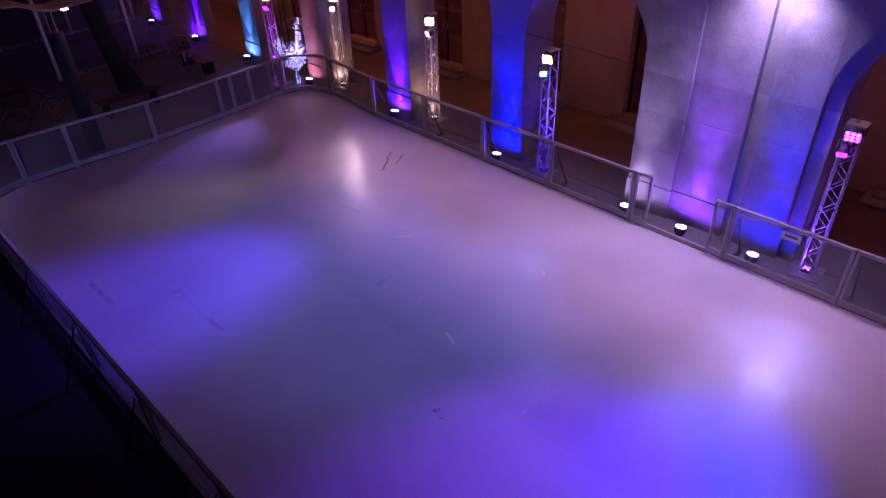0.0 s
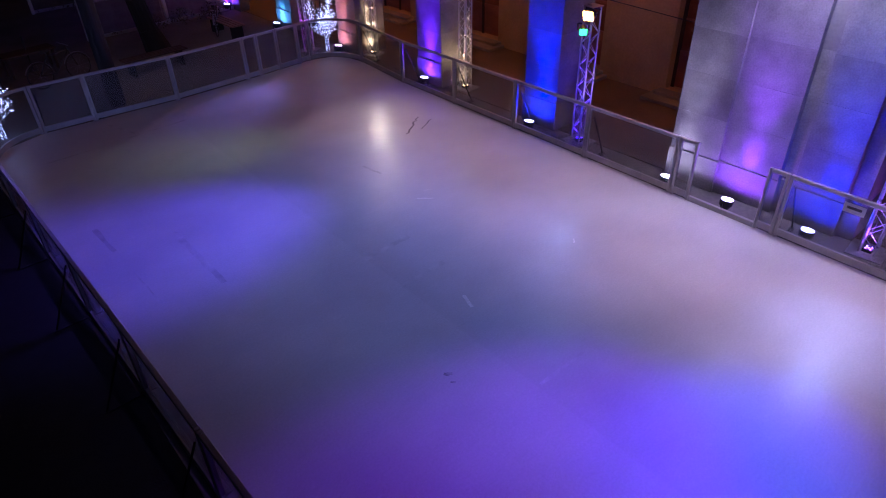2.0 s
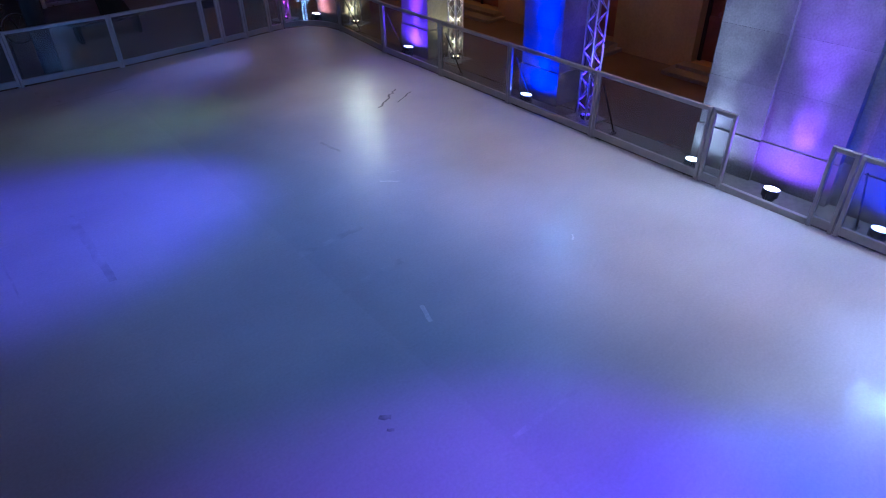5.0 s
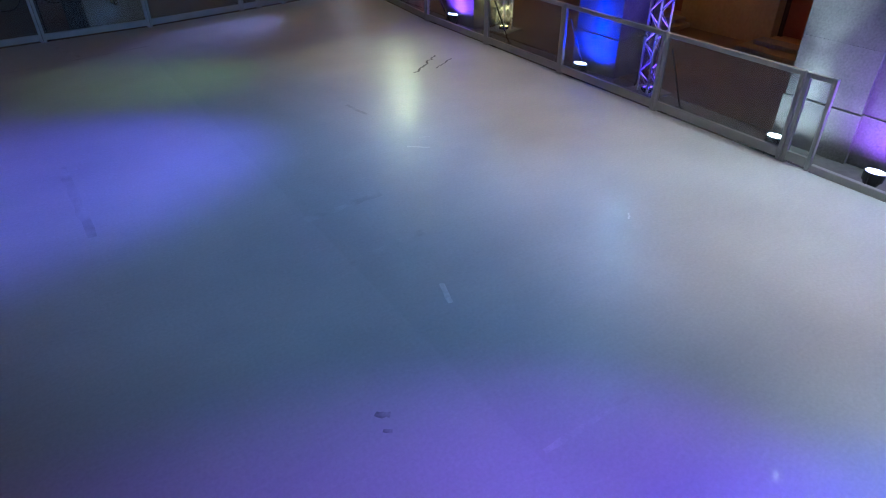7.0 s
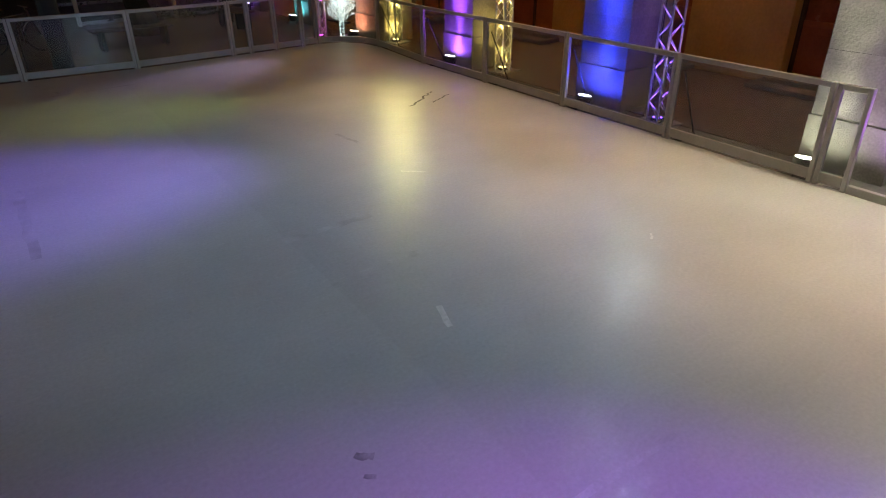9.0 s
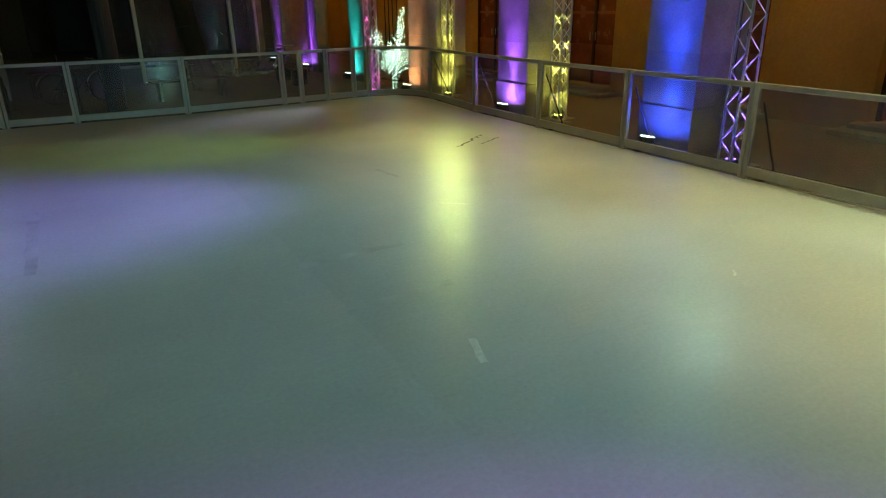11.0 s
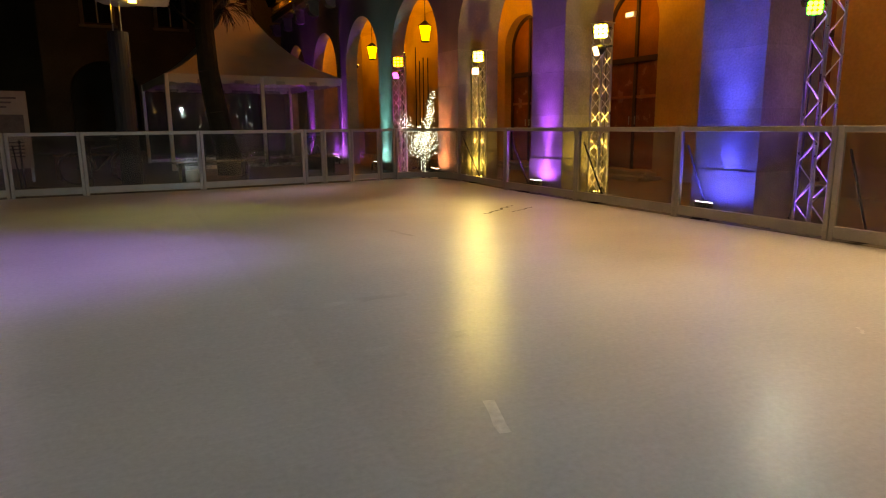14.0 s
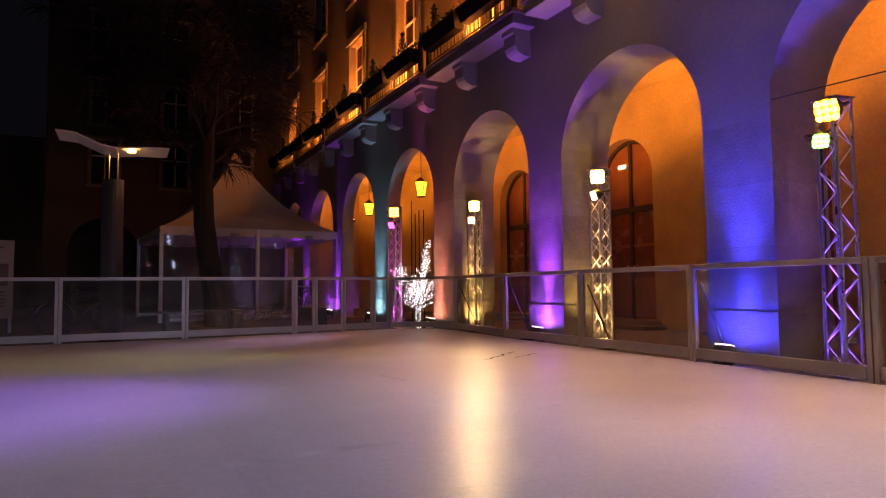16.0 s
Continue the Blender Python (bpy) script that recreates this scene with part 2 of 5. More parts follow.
    shine.inputs["Roughness"].default_value = 0.12
    l.new(whole.outputs[0], shine.inputs["Normal"])
    share.operation = "MULTIPLY"
    share.inputs[1].default_value = 0.14
    patch, spread, kept = n.new("ShaderNodeTexNoise"), n.new("ShaderNodeMapRange"), n.new("ShaderNodeMath")
    patch.inputs["Scale"].default_value, patch.inputs["Detail"].default_value, patch.inputs["Roughness"].default_value = 8.0, 5, 0.7
    spread.inputs[1].default_value, spread.inputs[2].default_value = 0.47, 0.62
    l.new(tc.outputs["Object"], patch.inputs["Vector"])
    l.new(patch.outputs[0], spread.inputs[0])
    kept.operation = "MULTIPLY"
    l.new(lines.outputs[0], kept.inputs[0])
    l.new(spread.outputs[0], kept.inputs[1])
    l.new(kept.outputs[0], share.inputs[0])
    l.new(share.outputs[0], shine.inputs["Color"])
    l.new(b.outputs[0], summed.inputs[0])
    l.new(shine.outputs[0], summed.inputs[1])
    l.new(summed.outputs[0], n["Material Output"].inputs[0])
    return m


ICE = ice_material()


def icy(m, rough=0.3):
    """Lay the clear wet film of the ice over a mark."""
    b = m.node_tree.nodes["Principled BSDF"]
    b.inputs["Specular IOR Level"].default_value = 0.0
    b.inputs["Coat Weight"].default_value = 0.7
    b.inputs["Coat Roughness"].default_value = rough
    b.inputs["Coat IOR"].default_value = 1.33
    return m


STONE = mat("stone", (0.30, 0.285, 0.26), 0.88, var=0.34, scale=1.6, bump=0.55, fine=36, pits=0.35)
PLASTER = mat("plaster", (0.26, 0.245, 0.225), 0.9, var=0.2, scale=0.7, bump=0.25, fine=22)
OCHRE = mat("ochre_plaster", (0.50, 0.36, 0.20), 0.9, var=0.22, scale=0.8, bump=0.15, fine=18)
FACADE = mat("facade_plaster", (0.42, 0.33, 0.24), 0.9, var=0.2, scale=0.6, bump=0.2, fine=14)
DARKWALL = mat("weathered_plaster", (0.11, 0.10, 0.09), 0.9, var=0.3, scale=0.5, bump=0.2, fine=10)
SLABSTONE = mat("balcony_stone", (0.22, 0.21, 0.20), 0.85, var=0.25, scale=1.0, bump=0.3, fine=24)
PAVING = mat("paving", (0.17, 0.16, 0.15), 0.75, var=0.3, scale=0.8, bump=0.3, fine=14)
TILE = mat("arcade_paving", (0.16, 0.12, 0.09), 0.55, var=0.25, scale=0.9, bump=0.15, fine=20)
RAIL = mat("painted_rail", (0.42, 0.41, 0.40), 0.42, metal=0.15, var=0.12, scale=3, bump=0.04, fine=50)
STEEL = mat("galvanised_steel", (0.45, 0.46, 0.48), 0.4, metal=0.8, var=0.2, scale=6, bump=0.05, fine=60)
ALU = mat("aluminium", (0.55, 0.55, 0.57), 0.3, metal=0.9, var=0.1, scale=8, bump=0.03, fine=60)
BRACE = mat("matt_aluminium", (0.70, 0.70, 0.71), 0.5, metal=0.35, var=0.1, scale=8, bump=0.03, fine=60)
BLACK = mat("black_casing", (0.025, 0.025, 0.028), 0.45, var=0.2, scale=8, bump=0.05, fine=60)
RUBBER = mat("black_rubber", (0.03, 0.03, 0.032), 0.8, var=0.3, scale=4, bump=0.2, fine=50)
IRON = mat("wrought_iron", (0.02, 0.018, 0.017), 0.55, metal=0.4, var=0.2, scale=8, bump=0.1, fine=50)
TROUGH = mat("black_trough", (0.008, 0.008, 0.008), 0.9, var=0.3, scale=4, bump=0.1, fine=40, spec=0.05)
DOORWOOD = mat("door_wood", (0.30, 0.11, 0.06), 0.5, var=0.25, scale=2, bump=0.12, fine=30)
DARKWOOD = mat("dark_wood", (0.05, 0.03, 0.02), 0.6, var=0.25, scale=2, bump=0.12, fine=30)
BENCHWOOD = mat("bench_wood", (0.32, 0.20, 0.11), 0.6, var=0.25, scale=3, bump=0.15, fine=40)
CANVAS = mat("white_canvas", (0.56, 0.55, 0.53), 0.7, var=0.08, scale=1.2, bump=0.05, fine=60)
WHITEPAINT = mat("white_paint", (0.75, 0.74, 0.72), 0.5, var=0.1, scale=3, bump=0.04, fine=50)
BARK = mat("bark", (0.014, 0.012, 0.010), 0.95, var=0.4, scale=5, bump=0.9, fine=24)
TWIG = mat("twig_bark", (0.02, 0.016, 0.013), 0.9, var=0.3, scale=5, bump=0.3, fine=30)
LEAF = mat("dark_leaf", (0.03, 0.05, 0.02), 0.7, var=0.4, scale=6, bump=0.1, fine=30)
SCUFF = mat("scuffed_ice", (0.22, 0.22, 0.24), 0.7, var=0.3, scale=9, bump=0.2, fine=60, spec=0.1)
SEAM = icy(mat("worn_seam", (0.60, 0.61, 0.63), 0.9, var=0.2, scale=4, bump=0.0, fine=60), 0.30)
STAIN = icy(mat("trodden_stain", (0.44, 0.45, 0.47), 0.9, var=0.4, scale=9, bump=0.0, fine=60), 0.4)
FROST = icy(mat("rough_frost", (0.90, 0.91, 0.92), 0.35, var=0.15, scale=20, bump=0.3, fine=240), 0.22)
PAPER = mat("printed_board", (0.34, 0.33, 0.32), 0.6, var=0.12, scale=3, bump=0.02, fine=40)
INK = mat("dull_print", (0.12, 0.11, 0.12), 0.6, var=0.3, scale=5, bump=0.02, fine=40)
COLUMN = mat("dark_lacquer", (0.014, 0.013, 0.016), 0.6, var=0.2, scale=3, bump=0.05, fine=40)
CURTAIN = mat("curtained_glass", (0.26, 0.11, 0.07), 0.25, var=0.25, scale=3, bump=0.03, fine=20)
PANE = glass("clear_panel", (0.84, 0.85, 0.86), 0.03, 0.06)
WINDOWGLASS = glass("window_glass", (0.30, 0.30, 0.32), 0.02, 0.05)
FOIL = glass("clear_plastic_sheet", (0.72, 0.72, 0.74), 0.06, 0.14)


# ---- small mesh builders ----
def link(name, bm, material, parent=None, label="", smooth=False):
    data = bpy.data.meshes.new(name)
    bm.normal_update()
    bm.to_mesh(data)
    bm.free()
    data.materials.append(material)
    if smooth:
        for p in data.polygons:
            p.use_smooth = True
    ob = new(name, data)
    if parent:
        ob.parent = parent
    if label:
        ob["label"] = label
    return ob


part = link


def thing(name, m, label, category, group="", kind=""):
    ob = new(name)
    ob.empty_display_size = 0.1
    ob.matrix_basis = m
    return tagged(ob, label, category, group, kind)


def box(bm, x0, x1, y0, y1, z0, z1, bevel=0.0):
    made = bmesh.ops.create_cube(bm, size=1, matrix=Matrix.Translation(((x0 + x1) / 2, (y0 + y1) / 2, (z0 + z1) / 2)) @ Matrix.Diagonal((x1 - x0, y1 - y0, z1 - z0, 1)))
    if bevel:
        edges = list({e for v in made["verts"] for e in v.link_edges})
        bmesh.ops.bevel(bm, geom=edges, offset=bevel, segments=1, affect="EDGES")
    return bm


def boxed(*a, bevel=0.0):
    return box(bmesh.new(), *a, bevel=bevel)


def rod(bm, a, b, r0, r1=None, sides=8):
    a, b = Vector(a), Vector(b)
    d = b - a
    turn = d.to_track_quat("Z", "Y").to_matrix().to_4x4()
    bmesh.ops.create_cone(bm, cap_ends=True, segments=sides, radius1=r0, radius2=r0 if r1 is None else r1, depth=d.length, matrix=Matrix.Translation((a + b) / 2) @ turn)
    return bm


def bar(bm, a, b, width, height):
    """A rectangular bar from a to b; height is along z for level bars."""
    a, b = Vector(a), Vector(b)
    d = (b - a)
    x = d.normalized()
    up = Vector((0, 0, 1)) if abs(x.z) < 0.9 else Vector((0, 1, 0))
    y = up.cross(x).normalized()
    z = x.cross(y)
    m = Matrix((x, y, z)).transposed().to_4x4()
    bmesh.ops.create_cube(bm, size=1, matrix=Matrix.Translation((a + b) / 2) @ m @ Matrix.Diagonal((d.length, width, height, 1)))
    return bm


def from_lists(verts, faces):
    bm = bmesh.new()
    vs = [bm.verts.new(v) for v in verts]
    for f in faces:
        bm.faces.new([vs[i] for i in f])
    return bm


# ---- ground and ice ----
GROUND = -0.05
tagged(link("ground", from_lists([(-300, -300, GROUND), (300, -300, GROUND), (300, 300, GROUND), (-300, 300, GROUND)], [(0, 1, 2, 3)]), PAVING), "dark paved square around the ice rink", "ground", kind="structure")
FX = 10.31


def left_x(y):
    return 1.437 - 0.032 * (y - 4.4)


outline = [(left_x(-5), -5), (FX, -5), (FX, 13.1), (10.50, 15.2), (10.40, 15.85), (10.1, 16.25), (9.5, 16.42), (7.45, 16.18), (5.5, 16.05), (2.4, 16.13), (1.6, 15.8), (left_x(14.9), 14.9)]
ice = bmesh.new()
top = [ice.verts.new((x, y, 0)) for x, y in outline]
low = [ice.verts.new((x, y, GROUND)) for x, y in outline]
ice.faces.new(top)
for i in range(len(top)):
    j = (i + 1) % len(top)
    ice.faces.new((top[j], top[i], low[i], low[j]))
bmesh.ops.triangulate(ice, faces=ice.faces[:])
rink = tagged(link("ice", ice, ICE), "white skating rink ice with fine skate scratches", "ice rink", kind="structure")

# ---- fence ----
fence_count = [0]


def barrier_panel(a, b, short=False, prop=True):
    """A framed clear panel from a to b, seen from the ice; the prop stands outside."""
    ax, ay = a
    bx, by = b
    length = math.hypot(bx - ax, by - ay)
    turn = math.degrees(math.atan2(by - ay, bx - ax))
    t = thing("barrier_panel", pose(ax, ay, 0, 0, 0, turn), "narrow grey-white framed rink barrier panel beside the gate gap" if short else "grey-white metal framed clear rink barrier panel on the ice edge", "barrier", "rink barrier panels")
    w = 0.055
    g = 0.004
    H = 1.10
    part("post", boxed(g, w, -0.03, 0.03, GROUND, H, bevel=0.006), RAIL, t)
    part("post", boxed(length - w, length - g, -0.03, 0.03, GROUND, H, bevel=0.006), RAIL, t)
    part("top_rail", boxed(w, length - w, -0.028, 0.028, H - 0.062, H - 0.002, bevel=0.006), RAIL, t)
    part("bottom_rail", boxed(w, length - w, -0.028, 0.028, 0.035, 0.150, bevel=0.006), RAIL, t)
    part("pane", boxed(w + 0.001, length - w - 0.001, -0.004, 0.004, 0.151, H - 0.063), PANE, t, "clear plastic pane with a film of dust")
    if prop:
        bm = bmesh.new()
        rod(bm, (0.1, 0.04, 0.88), (0.1, 0.46, -0.02), 0.013)
        part("prop", bm, COLUMN, t, "slanting steel prop")
        part("prop_foot", boxed(0.07, 0.13, 0.034, 0.5, GROUND, -0.02), COLUMN, t)
    return t


RIGHT = [(FX, 13.09), (FX, 11.07), (FX, 9.09), (FX, 7.13), (FX, 5.17)]
for p, q in zip(RIGHT[1:], RIGHT):
    barrier_panel(q, p, prop=True)
barrier_panel((FX, 5.16), (FX, 4.80), short=True, prop=False)
barrier_panel((FX, 3.59), (FX, 3.26), short=True, prop=False)
for y in (3.25, 1.35, -0.65, -2.65):
    barrier_panel((FX, y), (FX, y - (1.89 if y > 3 else 1.99)))
barrier_panel((10.50, 15.25), (FX, 13.10))
FAR = [(2.42, 16.13), (3.53, 16.11), (5.47, 16.04), (7.45, 16.19), (7.86, 16.23), (8.46, 16.29), (9.12, 16.36), (9.50, 16.41)]
for i, (p, q) in enumerate(zip(FAR, FAR[1:])):
    barrier_panel(p, q, prop=i < 3)
for y in (14.6, 12.6, 10.6, 8.6, 6.6, 4.6, 2.6, 0.6, -1.4, -3.4):
    barrier_panel((left_x(y - 2), y - 2), (left_x(y), y))


def corner_panel(points, label):
    """A bent barrier panel round a corner of the rink."""
    t = thing("barrier_panel", pose(0, 0, 0), label, "barrier", "rink barrier panels")
    n = len(points)
    for name, z0, z1, d, m in (("top_rail", 1.038, 1.098, 0.028, RAIL), ("bottom_rail", 0.035, 0.150, 0.028, RAIL), ("pane", 0.151, 1.037, 0.004, PANE)):
        verts, faces = [], []
        for i, (x, y) in enumerate(points):
            a, b = Vector(points[max(i - 1, 0)]), Vector(points[min(i + 1, n - 1)])
            nrm = Vector((-(b - a).y, (b - a).x)).normalized() * d
            verts += [(x - nrm.x, y - nrm.y, z0), (x + nrm.x, y + nrm.y, z0), (x + nrm.x, y + nrm.y, z1), (x - nrm.x, y - nrm.y, z1)]
        for i in range(n - 1):
            for k in range(4):
                faces.append((4 * i + k, 4 * i + (k + 1) % 4, 4 * i + 4 + (k + 1) % 4, 4 * i + 4 + k))
        faces += [(3, 2, 1, 0), tuple(4 * (n - 1) + k for k in range(4))]
        part(name, from_lists(verts, faces), m, t)
    for x, y in (points[0], points[-1]):
        part("post", boxed(x - 0.028, x + 0.028, y - 0.028, y + 0.028, GROUND, 1.10, bevel=0.006), RAIL, t)
    return t


def arc(cx, cy, rx, ry, a0, a1, n=10):
    return [(cx + rx * math.cos(radians(a0 + (a1 - a0) * i / n)), cy + ry * math.sin(radians(a0 + (a1 - a0) * i / n))) for i in range(n + 1)]


corner_panel(arc(9.53, 15.29, 0.97, 1.12, 89, 0), "curved grey-white framed clear barrier panel at the rink corner")
corner_panel(arc(2.40, 14.63, 1.17, 1.50, 180, 91), "curved grey-white framed clear barrier panel at the rink corner")
tagged(link("threshold", boxed(FX - 0.03, FX + 0.03, 3.595, 4.795, GROUND, 0.09, bevel=0.006), RAIL), "low grey sill across the open rink gate", "sill", kind="structure")

# ---- arcade building, turned a little from the line of the rink ----
before_building = set(scene.collection.objects)
WX, WD, TOP, CROWN = 10.9, 1.0, 13.8, 4.30
PIERS = [(31.07, 0.94), (27.38, 0.94), (23.69, 0.94), (20.00, 0.94), (16.34, 0.95), (12.65, 0.92), (8.93, 0.92), (4.01, 3.30), (-0.95, 1.1), (-4.75, 0.94)]
BAYS = []
for (a, wa), (b, wb) in zip(PIERS, PIERS[1:]):
    BAYS.append((b + wb / 2, a - wa / 2))
END = 31.07 + 0.47


def arched_wall(name, x0, x1, ya, yb, ztop, openings, material, zlow=0.0, steps=20):
    """A wall from x0 to x1 with round-headed openings (y from, y to, springing height, foot height) through it."""
    verts, faces = [], []

    def quad(*p):
        k = len(verts)
        verts.extend(p)
        faces.append(tuple(range(k, k + len(p))))

    def slab(a, b, za, zb, top_z):
        quad((x0, b, zb), (x0, a, za), (x0, a, top_z), (x0, b, top_z))
        quad((x1, a, za), (x1, b, zb), (x1, b, top_z), (x1, a, top_z))
        quad((x0, a, za), (x0, b, zb), (x1, b, zb), (x1, a, za))
    at = ya
    for o0, o1, spring, foot in sorted(openings):
        slab(at, o0, zlow, zlow, ztop)
        c, r = (o0 + o1) / 2, (o1 - o0) / 2
        ps = [(c - r * math.cos(math.pi * i / steps), spring + r * math.sin(math.pi * i / steps)) for i in range(steps + 1)]
        for (a, za), (b, zb) in zip(ps, ps[1:]):
            slab(a, b, za, zb, ztop)
        quad((x0, o0, foot), (x0, o0, spring), (x1, o0, spring), (x1, o0, foot))
        quad((x0, o1, spring), (x0, o1, foot), (x1, o1, foot), (x1, o1, spring))
        if foot > zlow:
            quad((x0, o1, zlow), (x0, o0, zlow), (x0, o0, foot), (x0, o1, foot))
            quad((x1, o0, zlow), (x1, o1, zlow), (x1, o1, foot), (x1, o0, foot))
            quad((x0, o1, foot), (x0, o0, foot), (x1, o0, foot), (x1, o1, foot))
        at = o1
    slab(at, yb, zlow, zlow, ztop)
    quad((x0, ya, ztop), (x1, ya, ztop), (x1, yb, ztop), (x0, yb, ztop))
    quad((x0, ya, zlow), (x1, ya, zlow), (x1, ya, ztop), (x0, ya, ztop))
    quad((x1, yb, zlow), (x0, yb, zlow), (x0, yb, ztop), (x1, yb, ztop))
    bm = from_lists(verts, faces)
    bmesh.ops.remove_doubles(bm, verts=bm.verts, dist=0.0005)
    bmesh.ops.recalc_face_normals(bm, faces=bm.faces)
    return link(name, bm, material)


SPRING = 2.75
# above the springing line the arcade is one plastered wall; the piers below it are stone blocks
SPLIT, THIN = 16.34, 0.36
for name, ya, yb in (("wall_arcade_near", -5.2, 3.427), ("wall_arcade", 3.673, SPLIT)):
    step = 0.26 if yb < 4 else 0.0
    arcade = arched_wall(name, WX, WX + WD, ya, yb, 5.98, [(a - step, b + step, CROWN - (b - a) / 2, SPRING) for a, b in BAYS if a > ya and b < yb], PLASTER, zlow=SPRING)
    tagged(arcade, "grey plastered arcade wall with round arches", "wall", kind="structure")
a, b = BAYS[7]
band = arched_wall("wall_archivolt", WX + 0.09, WX + WD - 0.01, a - 0.4, b + 0.4, 4.9, [(a, b, CROWN - (b - a) / 2, SPRING)], PLASTER, zlow=SPRING)
tagged(band, "stepped plaster band round the arch", "wall", kind="structure")
tagged(link("wall_groove", boxed(WX + 0.13, WX + WD, 3.429, 3.671, SPRING, 5.98), PLASTER), "recessed plaster groove in the broad pier", "wall", kind="structure")
arcade = arched_wall("wall_arcade_far", WX, WX + THIN, SPLIT, END, 5.98, [(a, b, CROWN - (b - a) / 2, SPRING) for a, b in BAYS if a > SPLIT], PLASTER, zlow=SPRING)
tagged(arcade, "thinner grey plastered arcade wall with round arches", "wall", kind="structure")
COURSES = [GROUND, 0.56, 1.30, 2.02, SPRING]


def pier(y, w, x0=WX, courses=COURSES, jog=True):
    """A pier of stone blocks, one to a course; the plinth stands a little proud."""
    t = thing("pier", pose(WX, y, 0), "rough grey stone block pier of the arcade", "pier", "arcade piers", "structure")
    for k, (a, b) in enumerate(zip(courses, courses[1:])):
        out = 0.025 if k == 0 else 0.0
        bm = boxed(x0 - WX - out, WD if y < SPLIT + 0.1 else THIN, -w / 2 - out * 0.6, w / 2 + out * 0.6, a + (0.001 if k else 0), b - 0.0005, bevel=0.002)
        part("stone_block", bm, STONE, t)
    return t


for y, w in PIERS:
    if w < 2:
        pier(y, w)
# the broad pier: a proud left strip, a plain face, a deep groove and a second face
for y0, y1, x0 in ((4.72, 5.66, 10.84), (3.67, 4.718, 10.9), (3.43, 3.668, 11.03), (2.62, 3.428, 10.9), (2.36, 2.618, 10.99)):
    pier((y0 + y1) / 2, y1 - y0 - 0.004, x0)
tall = thing("wall_strip", pose(WX, 0, 0), "rough grey stone strips running up the broad pier", "wall", "", "structure")
zs = [SPRING, 3.62, 4.98]
for y0, y1, x0 in ((4.72, 5.66, -0.06), (3.673, 4.716, -0.004), (2.62, 3.426, -0.004)):
    for a, b in zip(zs, zs[1:]):
        part("stone_block", boxed(x0, 0.05, y0, y1, a + 0.001, b - 0.0005), STONE, tall)
# upper storeys of the facade
WINDOWS_Y = [(a + b) / 2 for a, b in BAYS]


def upper_wall():
    """Wall with rectangular window openings on two storeys."""
    ys = sorted({-5.2, END, *[c - 0.58 for c in WINDOWS_Y], *[c + 0.58 for c in WINDOWS_Y]})
    zs = [5.98, 8.35, 9.75, 11.9, TOP]
    bm = bmesh.new()
    x0, x1 = WX, WX + 0.45
    for a, b in zip(ys, ys[1:]):
        centre = (a + b) / 2
        hole = any(abs(centre - c) < 0.1 for c in WINDOWS_Y)
        for k, (z0, z1) in enumerate(zip(zs, zs[1:])):
            if hole and k in (0, 2):
                continue
            box(bm, x0, x1, a, b, z0, z1)
    bmesh.ops.remove_doubles(bm, verts=bm.verts, dist=0.0005)
    inner = [f for f in bm.faces if len([g for g in bm.faces if g is not f and (g.calc_center_median() - f.calc_center_median()).length < 0.0005])]
    bmesh.ops.delete(bm, geom=inner, context="FACES")
    return bm


tagged(link("wall_upper", upper_wall(), FACADE), "ochre plastered upper storeys of the arcade building", "wall", kind="structure")
tagged(link("cornice", boxed(WX - 0.35, WX + 0.4, -5.2, END + 0.3, TOP, TOP + 0.3, bevel=0.03), PLASTER), "stone cornice along the roofline", "cornice", kind="structure")
tagged(link("roof", boxed(WX - 0.2, 19.0, -5.2, END, TOP + 0.3, TOP + 0.5), DARKWALL), "dark flat roof of the arcade building", "roof", kind="structure")
tagged(link("wall_end", boxed(WX + WD, 19.0, END - 0.3, END, GROUND, TOP), FACADE), "plain end wall of the arcade building", "wall", kind="structure")
tagged(link("wall_south", boxed(WX + WD, 19.0, -5.2, -4.9, GROUND, TOP), FACADE), "plain wall closing the arcade", "wall", kind="structure")
tagged(link("wall_upper_back", boxed(13.5, 13.7, -4.9, END - 0.3, 6.05, TOP), FACADE), "plain inner wall of the upper rooms", "wall", kind="structure")
BX = 14.4
DOORS_Y = [c + (0.42 if c > 16 else 0.0) for c in WINDOWS_Y if c < 22]
doors_open = [(c - 0.88, c + 0.88, 3.22, 0.13) for c in DOORS_Y]
back = arched_wall("wall_back", BX, BX + 0.5, -4.9, END - 0.3, 6.0, doors_open, OCHRE, zlow=GROUND)
tagged(back, "ochre plastered inner wall of the arcade", "wall", kind="structure")
tagged(link("ceiling", boxed(WX + THIN + 0.002, BX, -4.9, END - 0.3, 5.05, 5.25), OCHRE), "plain plastered arcade ceiling", "ceiling", kind="structure")
tagged(link("floor", boxed(WX + WD - 0.9, BX + 0.5, -4.9, END - 0.3, GROUND - 0.1, GROUND + 0.012), TILE), "dark brown paved arcade floor", "floor", kind="structure")


